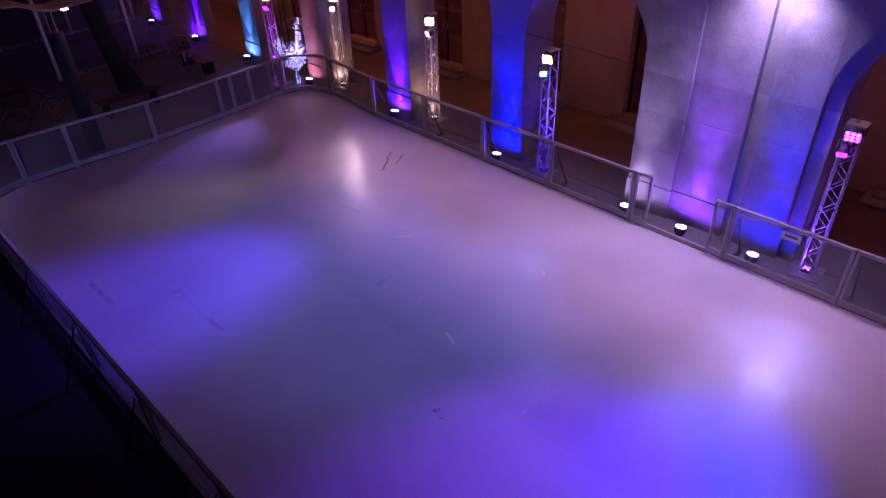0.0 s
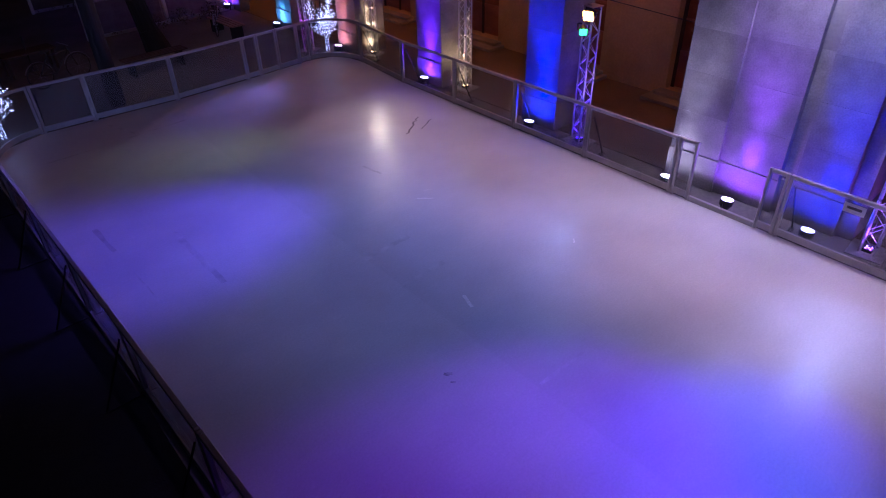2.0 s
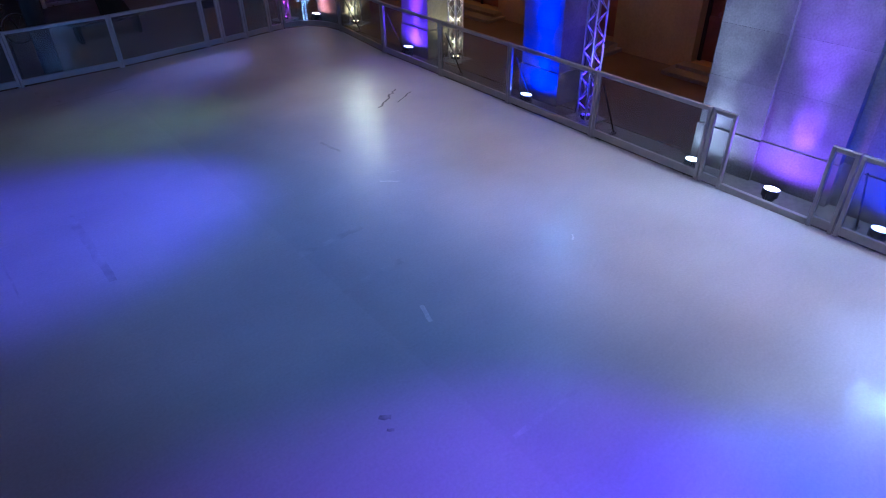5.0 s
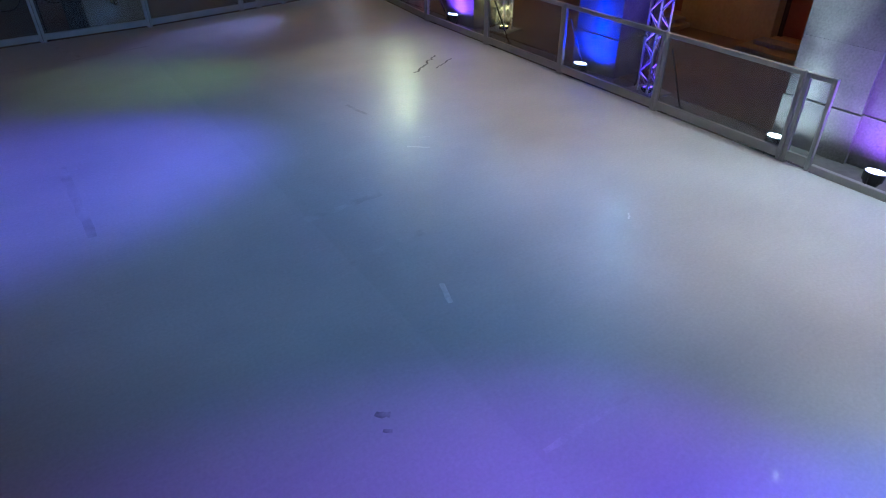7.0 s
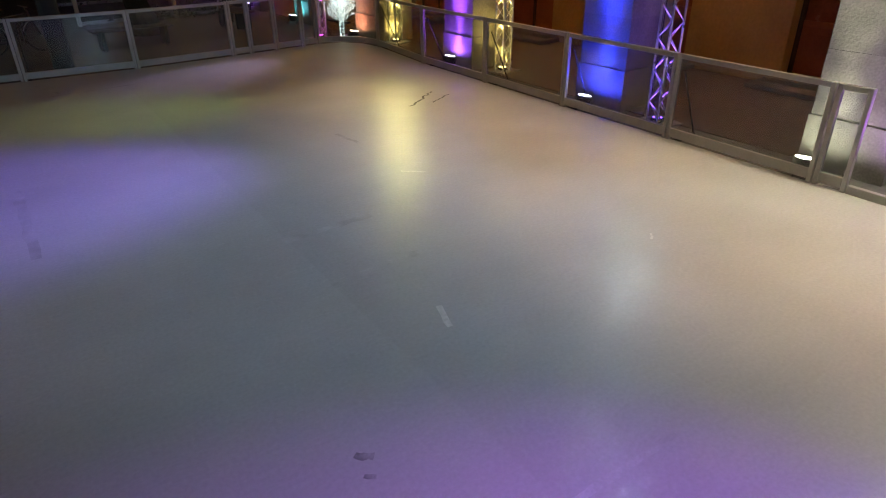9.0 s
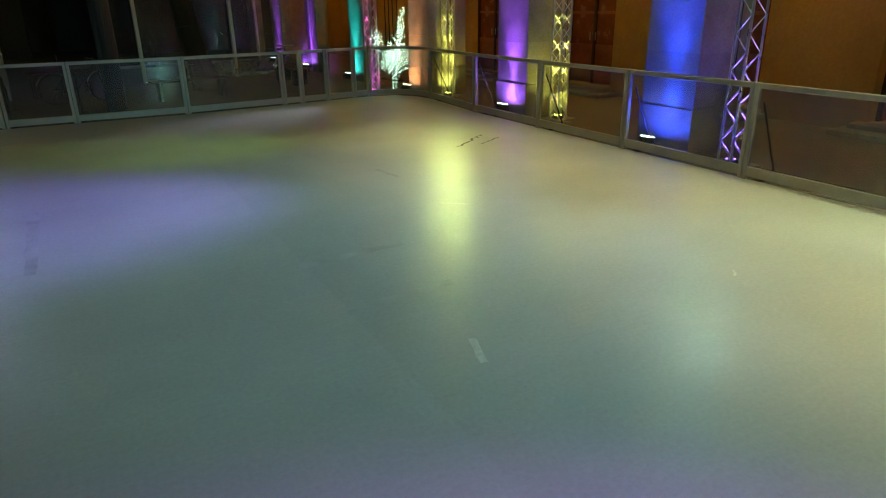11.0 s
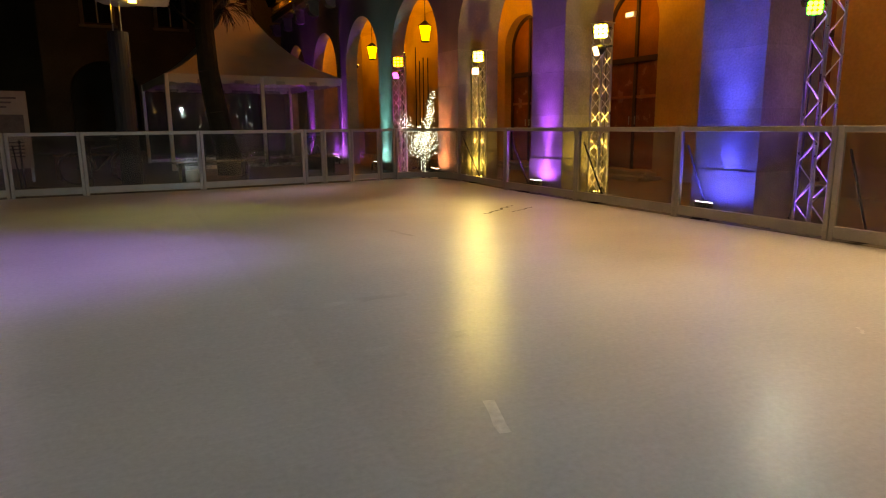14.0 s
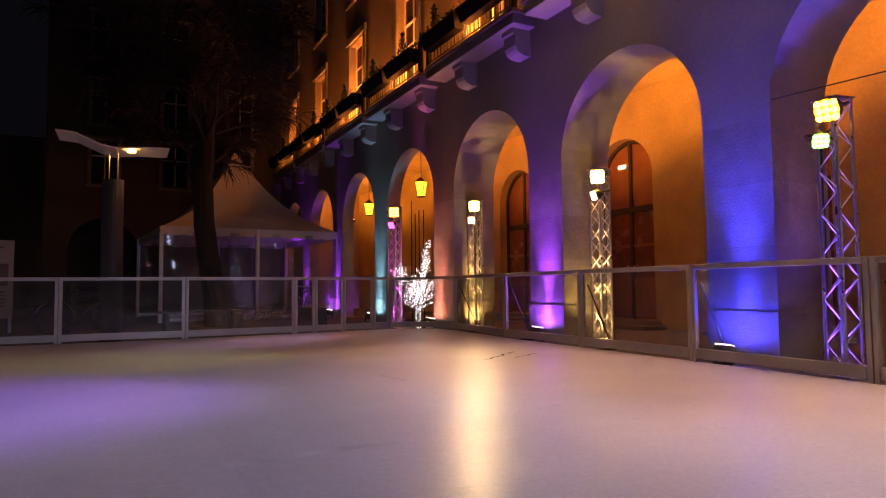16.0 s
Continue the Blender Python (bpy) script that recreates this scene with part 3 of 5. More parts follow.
def arched_door(y, number):
    """A tall round-headed glazed double door with dark frame, mid rail and mullion."""
    t = thing("door_%d" % number, pose(BX + 0.22, y, 0.13), "tall arched red-brown door with glass panes, closed", "door", "arcade doors", "structure")
    r, spring = 0.875, 3.09
    n = 16
    ring = [(r * math.cos(math.pi * i / n), spring + r * math.sin(math.pi * i / n)) for i in range(n + 1)]
    pts = [(r, 0), *ring, (-r, 0)]
    inner = [(r - 0.07, 0.0), *[((r - 0.07) * math.cos(math.pi * i / n), spring + (r - 0.07) * math.sin(math.pi * i / n)) for i in range(n + 1)], (-(r - 0.07), 0.0)]
    verts, faces = [], []
    k = len(pts)
    for x in (0.0, 0.1):
        verts += [(x, a, b) for a, b in pts] + [(x, a, b) for a, b in inner]
    for i in range(k - 1):
        faces += [(i, i + 1, k + i + 1, k + i), (2 * k + i + 1, 2 * k + i, 3 * k + i, 3 * k + i + 1), (k + i, k + i + 1, 3 * k + i + 1, 3 * k + i)]
    part("frame", from_lists(verts, faces), DARKWOOD, t)
    part("mullion", boxed(0.005, 0.095, -0.04, 0.04, 0, spring + 0.8, bevel=0.005), DARKWOOD, t)
    part("transom", boxed(0.003, 0.097, -0.805, 0.805, 2.35, 2.47, bevel=0.005), DARKWOOD, t)
    for s in (-1, 1):
        a, b = sorted((s * 0.045, s * 0.80))
        leaf = part("door_leaf", boxed(0.03, 0.08, a, b, 0.02, 0.80, bevel=0.004), DOORWOOD, t)
        part("rail", boxed(0.02, 0.085, a, b, 0.80, 0.90, bevel=0.004), DOORWOOD, t)
        part("pane", boxed(0.05, 0.058, a, b, 0.90, 2.34), CURTAIN, t, "glass pane with a red-brown curtain behind")
        part("rail", boxed(0.02, 0.085, a, b, 1.58, 1.64, bevel=0.004), DOORWOOD, t)
        part("panel", boxed(0.012, 0.022, a + 0.1, b - 0.1, 0.15, 0.68, bevel=0.004), DOORWOOD, leaf)
        part("handle", rod(bmesh.new(), (-0.03, s * 0.09, 1.0), (-0.03, s * 0.09, 1.18), 0.012), STEEL, leaf)
        # fanlight half
        m = 8
        arcp = [(0.8 * math.cos(math.pi / 2 * i / m), spring + 0.79 * math.sin(math.pi / 2 * i / m)) for i in range(m + 1)]
        poly = [(0.045, 2.475), (0.8, 2.475), *arcp[:-1], (0.045, spring + 0.79)]
        front = [(0.05, s * a, b) for a, b in poly]
        rear = [(0.058, s * a, b) for a, b in poly]
        kk = len(poly)
        fs = [tuple(range(kk)), tuple(range(2 * kk - 1, kk - 1, -1))]
        fs += [(i, (i + 1) % kk, kk + (i + 1) % kk, kk + i) for i in range(kk)]
        part("fanlight", from_lists(front + rear, fs), DOORWOOD, t, "red-brown boarded fanlight")
    return t


for i, c in enumerate(DOORS_Y):
    if c > -2:
        arched_door(c, i + 1)
        st = thing("door_step", pose(BX, c, GROUND + 0.012), "worn stone steps below an arcade door", "step", "door steps", "structure")
        part("tread", boxed(-0.62, 0.5, -1.15, 1.15, 0, 0.085, bevel=0.01), STONE, st)
        part("tread", boxed(-0.30, 0.5, -1.02, 1.02, 0.087, 0.165, bevel=0.01), STONE, st)
tagged(link("rooms_backdrop", boxed(16.4, 16.5, -4.9, END - 0.3, GROUND, 5.2), DARKWALL), "dark wall of the rooms behind the doors", "wall", kind="structure")


def upper_window(y, z, h, number, lit):
    t = thing("window_%d" % number, pose(WX + 0.16, y, z), "tall white-barred window with stone surround" + (", red glow inside" if lit else ""), "window", "upper windows", "structure")
    w = 0.575
    for a, b in ((-w, -w + 0.06), (w - 0.06, w)):
        part("window_frame", boxed(0, 0.08, a, b, 0, h, bevel=0.004), WHITEPAINT, t)
    for a, b in ((0, 0.07), (h - 0.06, h), (h * 0.68, h * 0.68 + 0.05)):
        part("window_frame", boxed(0.002, 0.078, -w + 0.06, w - 0.06, a, b, bevel=0.004), WHITEPAINT, t)
    part("window_frame", boxed(0.004, 0.076, -0.025, 0.025, 0.07, h - 0.06, bevel=0.004), WHITEPAINT, t)
    for s in (-1, 1):
        for zz in (0.22, 0.45):
            a, b = sorted((s * 0.026, s * (w - 0.061)))
            part("glazing_bar", boxed(0.02, 0.06, a, b, h * zz, h * zz + 0.025), WHITEPAINT, t)
        part("pane", boxed(0.036, 0.042, min(s * 0.026, s * (w - 0.061)), max(s * 0.026, s * (w - 0.061)), 0.07, h - 0.06), WINDOWGLASS, t)
    if lit:
        part("blind", boxed(0.052, 0.058, -w + 0.061, w - 0.061, h * 0.69, h - 0.061), REDBLINDGLOW, t, "red blind with its own glow in place of room light")
    for a, b in ((-0.76, -0.582), (0.582, 0.76)):
        part("surround", boxed(-0.21, -0.157, a, b, -0.05, h + 0.05, bevel=0.008), STONE, t)
    part("lintel", boxed(-0.24, -0.157, -0.82, 0.82, h + 0.052, h + 0.27, bevel=0.01), STONE, t)
    part("window_sill", boxed(-0.24, -0.157, -0.82, 0.82, -0.16, -0.052, bevel=0.01), STONE, t)
    return t


# the blind itself glows, standing in for red light from the room
REDBLINDGLOW = glow("red_blind_glow", (0.75, 0.03, 0.02), 0.5)
REDROOM = glow("red_room_light", (0.8, 0.05, 0.03), 3.0)
for i, c in enumerate(WINDOWS_Y):
    if c > 6:
        upper_window(c, 5.99, 2.35, 2 * i + 1, c > 20)
        upper_window(c, 9.76, 2.13, 2 * i + 2, False)
        if c > 20:
            # unseen lamp added behind the window for its red glow
            t = thing("room_lamp", pose(11.9, c, 8.1), "added red-shaded lamp, unseen, behind a red-lit upper window", "lamp", "room lamps")
            bm = bmesh.new()
            bmesh.ops.create_cone(bm, cap_ends=True, segments=16, radius1=0.34, radius2=0.2, depth=0.4)
            part("shade", bm, REDROOM, t)
            part("stem", rod(bmesh.new(), (0, 0, 0.2), (0, 0, 0.8), 0.01), IRON, t)

tagged(link("ceiling_upper", boxed(WX + 0.46, 13.5, -4.9, END - 0.3, 8.9, 9.05), PLASTER), "plain ceiling of the upper rooms", "ceiling", kind="structure")
# ---- balcony ----
BXF = 10.42
ENDS = [y for y, w in PIERS if y > 8] + [4.9, 1.2, -2.5]
SECTIONS = [(b + 0.16, a - 0.16) for a, b in zip(ENDS, ENDS[1:])]
for y0, y1 in SECTIONS:
    t = thing("balcony", pose(0, 0, 0), "shallow stone balcony slab with a dark moulded edge, carried on corbels", "balcony", "balconies", "structure")
    part("slab", boxed(BXF, WX - 0.002, y0, y1, 5.38, 5.56, bevel=0.015), SLABSTONE, t)
    part("moulding", boxed(BXF - 0.045, WX - 0.003, y0 - 0.04, y1 + 0.04, 5.562, 5.61, bevel=0.012), DARKWALL, t)
    part("floor_slab", boxed(BXF - 0.02, WX - 0.003, y0 - 0.02, y1 + 0.02, 5.612, 5.65, bevel=0.01), DARKWALL, t)


def corbel():
    """A scrolled stone bracket under the balcony."""
    prof = [(0, 0), (0, -0.46), (-0.10, -0.46), (-0.17, -0.45), (-0.24, -0.42), (-0.29, -0.37), (-0.32, -0.30), (-0.33, -0.10), (-0.38, -0.08), (-0.38, 0)]
    k = len(prof)
    bm = from_lists([(x, -0.17, z) for x, z in prof] + [(x, 0.17, z) for x, z in prof], [tuple(range(k)), tuple(range(2 * k - 1, k - 1, -1)), *[(i, k + i, k + (i + 1) % k, (i + 1) % k) for i in range(k)]])
    bmesh.ops.recalc_face_normals(bm, faces=bm.faces)
    return bm


first = tagged(link("corbel", corbel(), SLABSTONE), "scrolled stone corbel under the balcony", "corbel", "balcony corbels", "structure")
CORBELS = sorted([c for c in WINDOWS_Y if c > 6] + [y for y, w in PIERS if w < 2 and y > 0] + [4.8])
first.matrix_basis = pose(WX, CORBELS[0] + 0.5, 5.379)
for y in CORBELS[1:]:
    copy_thing(first, pose(WX, y + 0.5, 5.379))


def railing(y0, y1):
    t = thing("balcony_railing", pose(BXF + 0.05, y0, 5.65), "black wrought-iron balcony railing", "railing", "balcony railings")
    n = y1 - y0
    part("top_rail", boxed(-0.025, 0.025, 0, n, 0.72, 0.75, bevel=0.004), IRON, t)
    part("bottom_rail", boxed(-0.015, 0.015, 0, n, 0.08, 0.10, bevel=0.004), IRON, t)
    for y in (0.02, n - 0.02):
        post = part("post", boxed(-0.04, 0.04, y - 0.04, y + 0.04, 0, 0.80, bevel=0.006), IRON, t)
        part("finial", rod(bmesh.new(), (0, y, 0.80), (0, y, 0.98), 0.030, 0.004), IRON, post)
    k = int(n / 0.15)
    master = None
    for i in range(1, k):
        y = n * i / k
        if master is None:
            bm = bmesh.new()
            rod(bm, (0, 0, 0.1), (0, 0, 0.72), 0.014, sides=6)
            rod(bm, (0, 0, 0.34), (0, 0, 0.42), 0.026, sides=6)
            master = part("baluster", bm, IRON, t)
            master.location = (0, y, 0)
        else:
            o = new("baluster", master.data)
            o.parent = t
            o.location = (0, y, 0)
    return t


def planter(y, seed, half=0.76):
    rnd = random.Random(seed)
    t = thing("planter_box", pose(BXF - 0.04, y, 5.93), "dark planter trough with bushy plants hung on the balcony railing", "planter", "balcony planters")
    verts = [(x, s * w, z) for z, x0, x1, w in ((0, -0.10, 0.09, half * 0.9), (0.27, -0.18, 0.09, half)) for x, s in ((x0, -1), (x1, -1), (x1, 1), (x0, 1)) for w in (w,)]
    part("trough", from_lists(verts, [(3, 2, 1, 0), (4, 5, 6, 7), (0, 1, 5, 4), (1, 2, 6, 5), (2, 3, 7, 6), (3, 0, 4, 7)]), TROUGH, t)
    part("rim", boxed(-0.195, 0.09, -half - 0.012, half + 0.012, 0.271, 0.295, bevel=0.006), TROUGH, t)
    verts, faces = [], []
    tall = rnd.uniform(-0.35, 0.35)
    for i in range(340):
        if i < 150:
            u = rnd.random()
            w = 0.065 * (1 - u) * (0.6 + u)
            p = Vector((-0.06 + rnd.gauss(0, w), tall + rnd.gauss(0, w), 0.29 + 0.52 * u))
        else:
            p = Vector((rnd.uniform(-0.2, 0.08), rnd.uniform(-half, half), 0.26 + rnd.random() ** 2 * 0.15))
        d = Vector((rnd.uniform(-1, 1), rnd.uniform(-1, 1), rnd.uniform(0.2, 1))).normalized() * rnd.uniform(0.05, 0.11)
        e = d.cross(Vector((0.3, 0.2, 1))).normalized() * 0.02
        k = len(verts)
        verts += [p, p + d * 0.5 + e, p + d, p + d * 0.5 - e]
        faces.append((k, k + 1, k + 2, k + 3))
    tagged(part("foliage", from_lists(verts, faces), LEAF, t), kind="stuff")
    return t


for i, c in enumerate(WINDOWS_Y):
    if c > 6:
        planter(c - 0.80, i)
        planter(c + 0.80, i + 50)
for y0, y1 in SECTIONS:
    railing(y0, y1)
LAMPGLASS = glow("amber_lamp_glass", (1.0, 0.55, 0.14), 14)
for i, c in enumerate(WINDOWS_Y):
    if c > 9:
        t = thing("wall_lamp", pose(WX - 0.1, c, 5.76), "amber lamp on the wall foot behind the balcony railing", "lamp", "balcony lamps")
        part("bracket", boxed(0.0, 0.098, -0.03, 0.03, -0.05, 0.05, bevel=0.004), IRON, t)
        bm = bmesh.new()
        bmesh.ops.create_icosphere(bm, subdivisions=2, radius=0.06, matrix=Matrix.Translation((-0.05, 0, 0)))
        part("globe", bm, LAMPGLASS, t)
        glow_point((WX - 0.24, c, 5.86), (1.0, 0.32, 0.06), 70 if c < 24 else 35, 0.05, t)
        for d in (-1.0, 1.0):
            spot((WX - 0.16, c + 0.3 * d, 5.84), (WX - 0.05, c + 0.45 * d, 7.5), (1.0, 0.31, 0.06), 105 if c < 24 else 55, 130, 1.0, 0.05, t)

# ---- lamps in the arcade ----
for y, w in PIERS:
    if -2 < y:
        t = thing("pier_lamp", pose(WX + (WD if y < SPLIT + 0.1 else THIN), y, 3.05), "amber uplight bracketed on the inner face of an arcade pier", "lamp", "pier lamps")
        part("bracket", boxed(0.0, 0.10, -0.05, 0.05, -0.05, 0.05, bevel=0.005), IRON, t)
        part("bowl", rod(bmesh.new(), (0.14, 0, -0.04), (0.14, 0, 0.06), 0.05, 0.11, 16), IRON, t)
        part("lens", rod(bmesh.new(), (0.14, 0, 0.061), (0.14, 0, 0.068), 0.095, sides=16), LAMPGLASS, t)
        for d in (-1.2, 1.2):
            deep = WX + (WD if y < SPLIT + 0.1 else THIN)
            spot((deep + 0.14, y + 0.05 * d, 3.14), (deep + 1.5, y + d, 4.9), (1.0, 0.40, 0.075), 205, 110, 1.0, 0.08, t)


# spots with no fixture, added for the bright patches on two arch soffits
for y in (9.0, 12.72):
    spot((WX + WD + 0.16, y + 0.1, 3.2), (WX + 0.45, y + 2.95, 3.86), (1.0, 0.66, 0.30), 70, 7, 0.5, 0.02, None, "soffit_beam")

LANTERNGLASS = glow("yellow_lantern_glass", (1.0, 0.52, 0.04), 2.6)


def lantern(x, y):
    t = thing("lantern", pose(x, y, 3.86), "hanging yellow glass street lantern in the arcade", "lantern", "arcade lanterns")
    bm = bmesh.new()
    bmesh.ops.create_cone(bm, cap_ends=True, segments=4, radius1=0.12, radius2=0.2, depth=0.42)
    part("glass", bm, LANTERNGLASS, t)
    for k in range(4):
        a = math.pi / 2 * k
        part("bar", rod(bmesh.new(), (0.122 * math.cos(a), 0.122 * math.sin(a), -0.21), (0.203 * math.cos(a), 0.203 * math.sin(a), 0.21), 0.012, sides=6), IRON, t)
    bm = bmesh.new()
    bmesh.ops.create_cone(bm, cap_ends=True, segments=4, radius1=0.23, radius2=0.03, depth=0.15, matrix=Matrix.Translation((0, 0, 0.286)))
    part("cap", bm, IRON, t)
    part("rod", rod(bmesh.new(), (0, 0, 0.36), (0, 0, 1.195), 0.012), IRON, t)
    part("base", boxed(-0.1, 0.1, -0.1, 0.1, -0.25, -0.212, bevel=0.01), IRON, t)
    return t


for x, y in ((12.75, 21.3), (13.1, 26.6)):
    lantern(x, y)

pivot = Matrix.Translation((WX, 10.2, 0))
turned = pivot @ pose(0, 0, 0, 0, 0, 1.146) @ pivot.inverted()
for ob in list(scene.collection.objects):
    if ob not in before_building and ob.parent is None:
        ob.matrix_basis = turned @ ob.matrix_basis

# ---- lighting towers ----
def truss_tower(m, height=2.72, side=0.215):
    t = thing("truss_tower", m, "aluminium square lattice truss tower on a base plate", "truss tower", "lighting towers")
    h = side / 2
    pts = [(h, h), (-h, h), (-h, -h), (h, -h)]
    for x, y in pts:
        part("chord", rod(bmesh.new(), (x, y, GROUND + 0.03), (x, y, height), 0.0165, sides=8), ALU, t)
    n = 12
    for f in range(4):
        (ax, ay), (bx, by) = pts[f], pts[(f + 1) % 4]
        for i in range(n):
            z0, z1 = 0.05 + (height - 0.1) * i / n, 0.05 + (height - 0.1) * (i + 1) / n
            a, b = ((ax, ay, z0), (bx, by, z1)) if (i + f // 2) % 2 else ((bx, by, z0), (ax, ay, z1))
            part("brace", rod(bmesh.new(), a, b, 0.0062, sides=6), BRACE, t)
    part("base_plate", boxed(-0.26, 0.26, -0.26, 0.26, GROUND, GROUND + 0.028, bevel=0.004), STEEL, t)
    part("top_plate", boxed(-0.14, 0.14, -0.14, 0.14, height, height + 0.012, bevel=0.003), ALU, t)
    wire = bmesh.new()
    line = [(h + 0.03, 0.02, 2.3), (h + 0.025, 0.03, 1.7), (h + 0.04, 0.0, 1.62), (h + 0.03, 0.02, 1.0), (h + 0.035, 0.04, 0.4), (h + 0.10, 0.08, 0.0)]
    for a, b in zip(line, line[1:]):
        rod(wire, a, b, 0.008, sides=6)
    part("power_cable", wire, RUBBER, t, "black power cable tied down the truss")
    return t


LED = {}


def led_mat(colour, strength):
    key = (colour, strength)
    if key not in LED:
        LED[key] = glow("led_%d" % len(LED), colour, strength)
    return LED[key]


def stage_light(eye, target, colour, bright, label, radius=0.11, held=None):
    """A round LED can on a yoke, its face a three by three group of diodes; local -z looks at the target."""
    t = thing("stage_light", look(eye, target), label, "stage light", "stage lights")
    bm = bmesh.new()
    rod(bm, (0, 0, 0.0), (0, 0, 0.09), radius, radius * 0.98, 20)
    rod(bm, (0, 0, 0.09), (0, 0, 0.16), radius * 0.9, radius * 0.55, 20)
    part("casing", bm, BLACK, t)
    bm = bmesh.new()
    for s in (-1, 1):
        bar(bm, (s * (radius + 0.015), 0, 0.05), (s * (radius + 0.015), 0, 0.24), 0.03, 0.006)
    bar(bm, (-radius - 0.015, 0, 0.24), (radius + 0.015, 0, 0.24), 0.03, 0.006)
    part("yoke", bm, BLACK, t)
    part("clamp", rod(bmesh.new(), (0, 0, 0.24), (0, 0, 0.30), 0.025), STEEL, t)
    part("lens_plate", rod(bmesh.new(), (0, 0, -0.004), (0, 0, -0.001), radius * 0.93, sides=20), led_mat(colour, 1.1), t, "glowing coloured lens plate")
    if held:
        q = look(eye, target).inverted() @ Vector(held)
        part("arm", rod(bmesh.new(), (0, 0, 0.27), q, 0.014), STEEL, t)
    master = None
    for i in (-1, 0, 1):
        for j in (-1, 0, 1):
            if master is None:
                master = part("diode", rod(bmesh.new(), (0, 0, -0.012), (0, 0, 0.004), radius * 0.278, sides=10), led_mat(colour, bright), t)
                o = master
            else:
                o = new("diode", master.data)
                o.parent = t
            o.location = (i * radius * 0.56, j * radius * 0.56, 0)
    return t


def ground_flood(x, y, colour, watts, lean=0.16, tgt=None):
    """A flood can on the ground that washes the pier behind it."""
    eye = Vector((x, y, 0.19))
    target = Vector(tgt) if tgt else eye + Vector((lean, 0.0, 1))
    t = thing("ground_flood", look(eye, target), "black LED flood can on the paving, washing a pier with light", "flood light", "ground floods")
    bm = bmesh.new()
    rod(bm, (0, 0, 0.0), (0, 0, 0.10), 0.115, 0.11, 20)
    rod(bm, (0, 0, 0.10), (0, 0, 0.16), 0.10, 0.07, 20)
    part("casing", bm, BLACK, t)
    part("lens", rod(bmesh.new(), (0, 0, -0.008), (0, 0, 0.003), 0.098, sides=20), led_mat(tuple(0.55 + 0.45 * c for c in colour), 12), t)
    bm = bmesh.new()
    for s in (-1, 1):
        bar(bm, (0.0, s * 0.125, 0.06), (0.0, s * 0.125, 0.235), 0.006, 0.05)
    bar(bm, (0.0, -0.125, 0.237), (0.0, 0.125, 0.237), 0.16, 0.008)
    part("stand", bm, BLACK, t)
    out = eye + (target - eye).normalized() * 0.03
    spot(out, out + Vector((0.13, 0, 1)), colour, watts * 2.0, 40, 1.0, 0.04, t)
    spot(out, out + Vector((0.80, 0, 1)), colour, watts * 0.42, 34, 1.0, 0.03, t)
    spot(out, out + Vector((0.5, 0, 0.9)), colour, watts * 0.20, 165, 0.5, 0.06, t)
    return t


FLOODS = [(10.25, 27.3, VIOLET, 160), (10.35, 23.7, VIOLET, 160), (10.42, 20.05, (0.12, 0.62, 1.0), 150), (10.52, 16.5, (1.0, 0.26, 0.14), 120), (10.61, 12.59, (0.22, 0.04, 1.0), 340),
          (10.50, 8.83, BLUE, 420), (10.47, 5.38, (1.0, 0.95, 0.85), 85), (10.49, 4.19, (0.42, 0.10, 1.0), 260), (10.52, 2.84, BLUE, 270)]
for x, y, c, w in FLOODS:
    ground_flood(x, y, c, w)

# x, y, turn, uplight colour, its power, upper lamp colour, its strength, lower lamp colour, where the lamps look, beams (aim, colour, power, cone)
MIDDLE = (4.8, 6.0, 0)
TOWERS = [(10.03, 17.38, 26, MAGENTA, 300, AMBER, 9, MAGENTA, MIDDLE, [((6.5, 14.8, 0), (0.56, 0.46, 0.95), 230, 34)]),
          (11.22, 15.72, 19, YELLOW, 300, (1.0, 0.90, 0.13), 28, WHITE, MIDDLE, [((6.6, 9.3, 0), (1.0, 0.86, 0.44), 190, 46)]),
          (11.28, 11.76, 9, YELLOW, 300, (1.0, 0.86, 0.2), 16, WHITE, MIDDLE, [((4.4, 12.6, 0), (0.70, 0.74, 0.30), 130, 25)]),
          (10.90, 7.75, 82, (0.12, 0.04, 1.0), 300, (1.0, 0.52, 0.05), 12, (0.02, 1.0, 0.13), MIDDLE, [((7.2, 4.6, 0), (0.45, 0.65, 1.0), 60, 60)]),
          (10.98, 2.06, 5, (0.5, 0.15, 1.0), 300, MAGENTA, 10, MAGENTA, (6.5, 1.5, 0), [((8.3, 1.65, 0), (0.55, 0.75, 1.0), 150, 42)]),
          (0.95, 17.3, 40, BLUE, 30, (0.55, 0.40, 1.0), 15, BLUE, (3.6, 9.0, 0), [((3.0, 8.6, 0), (0.40, 0.34, 1.0), 110, 36)]),
          # this row is an added tower, out of view, whose beam fills the ice
          (5.6, -5.6, 60, VIOLET, 30, VIOLET, 10, VIOLET, (4.6, 4.4, 0), [((5.4, 5.4, 0), (0.35, 0.55, 0.92), 1200, 35)])]
tower0 = None
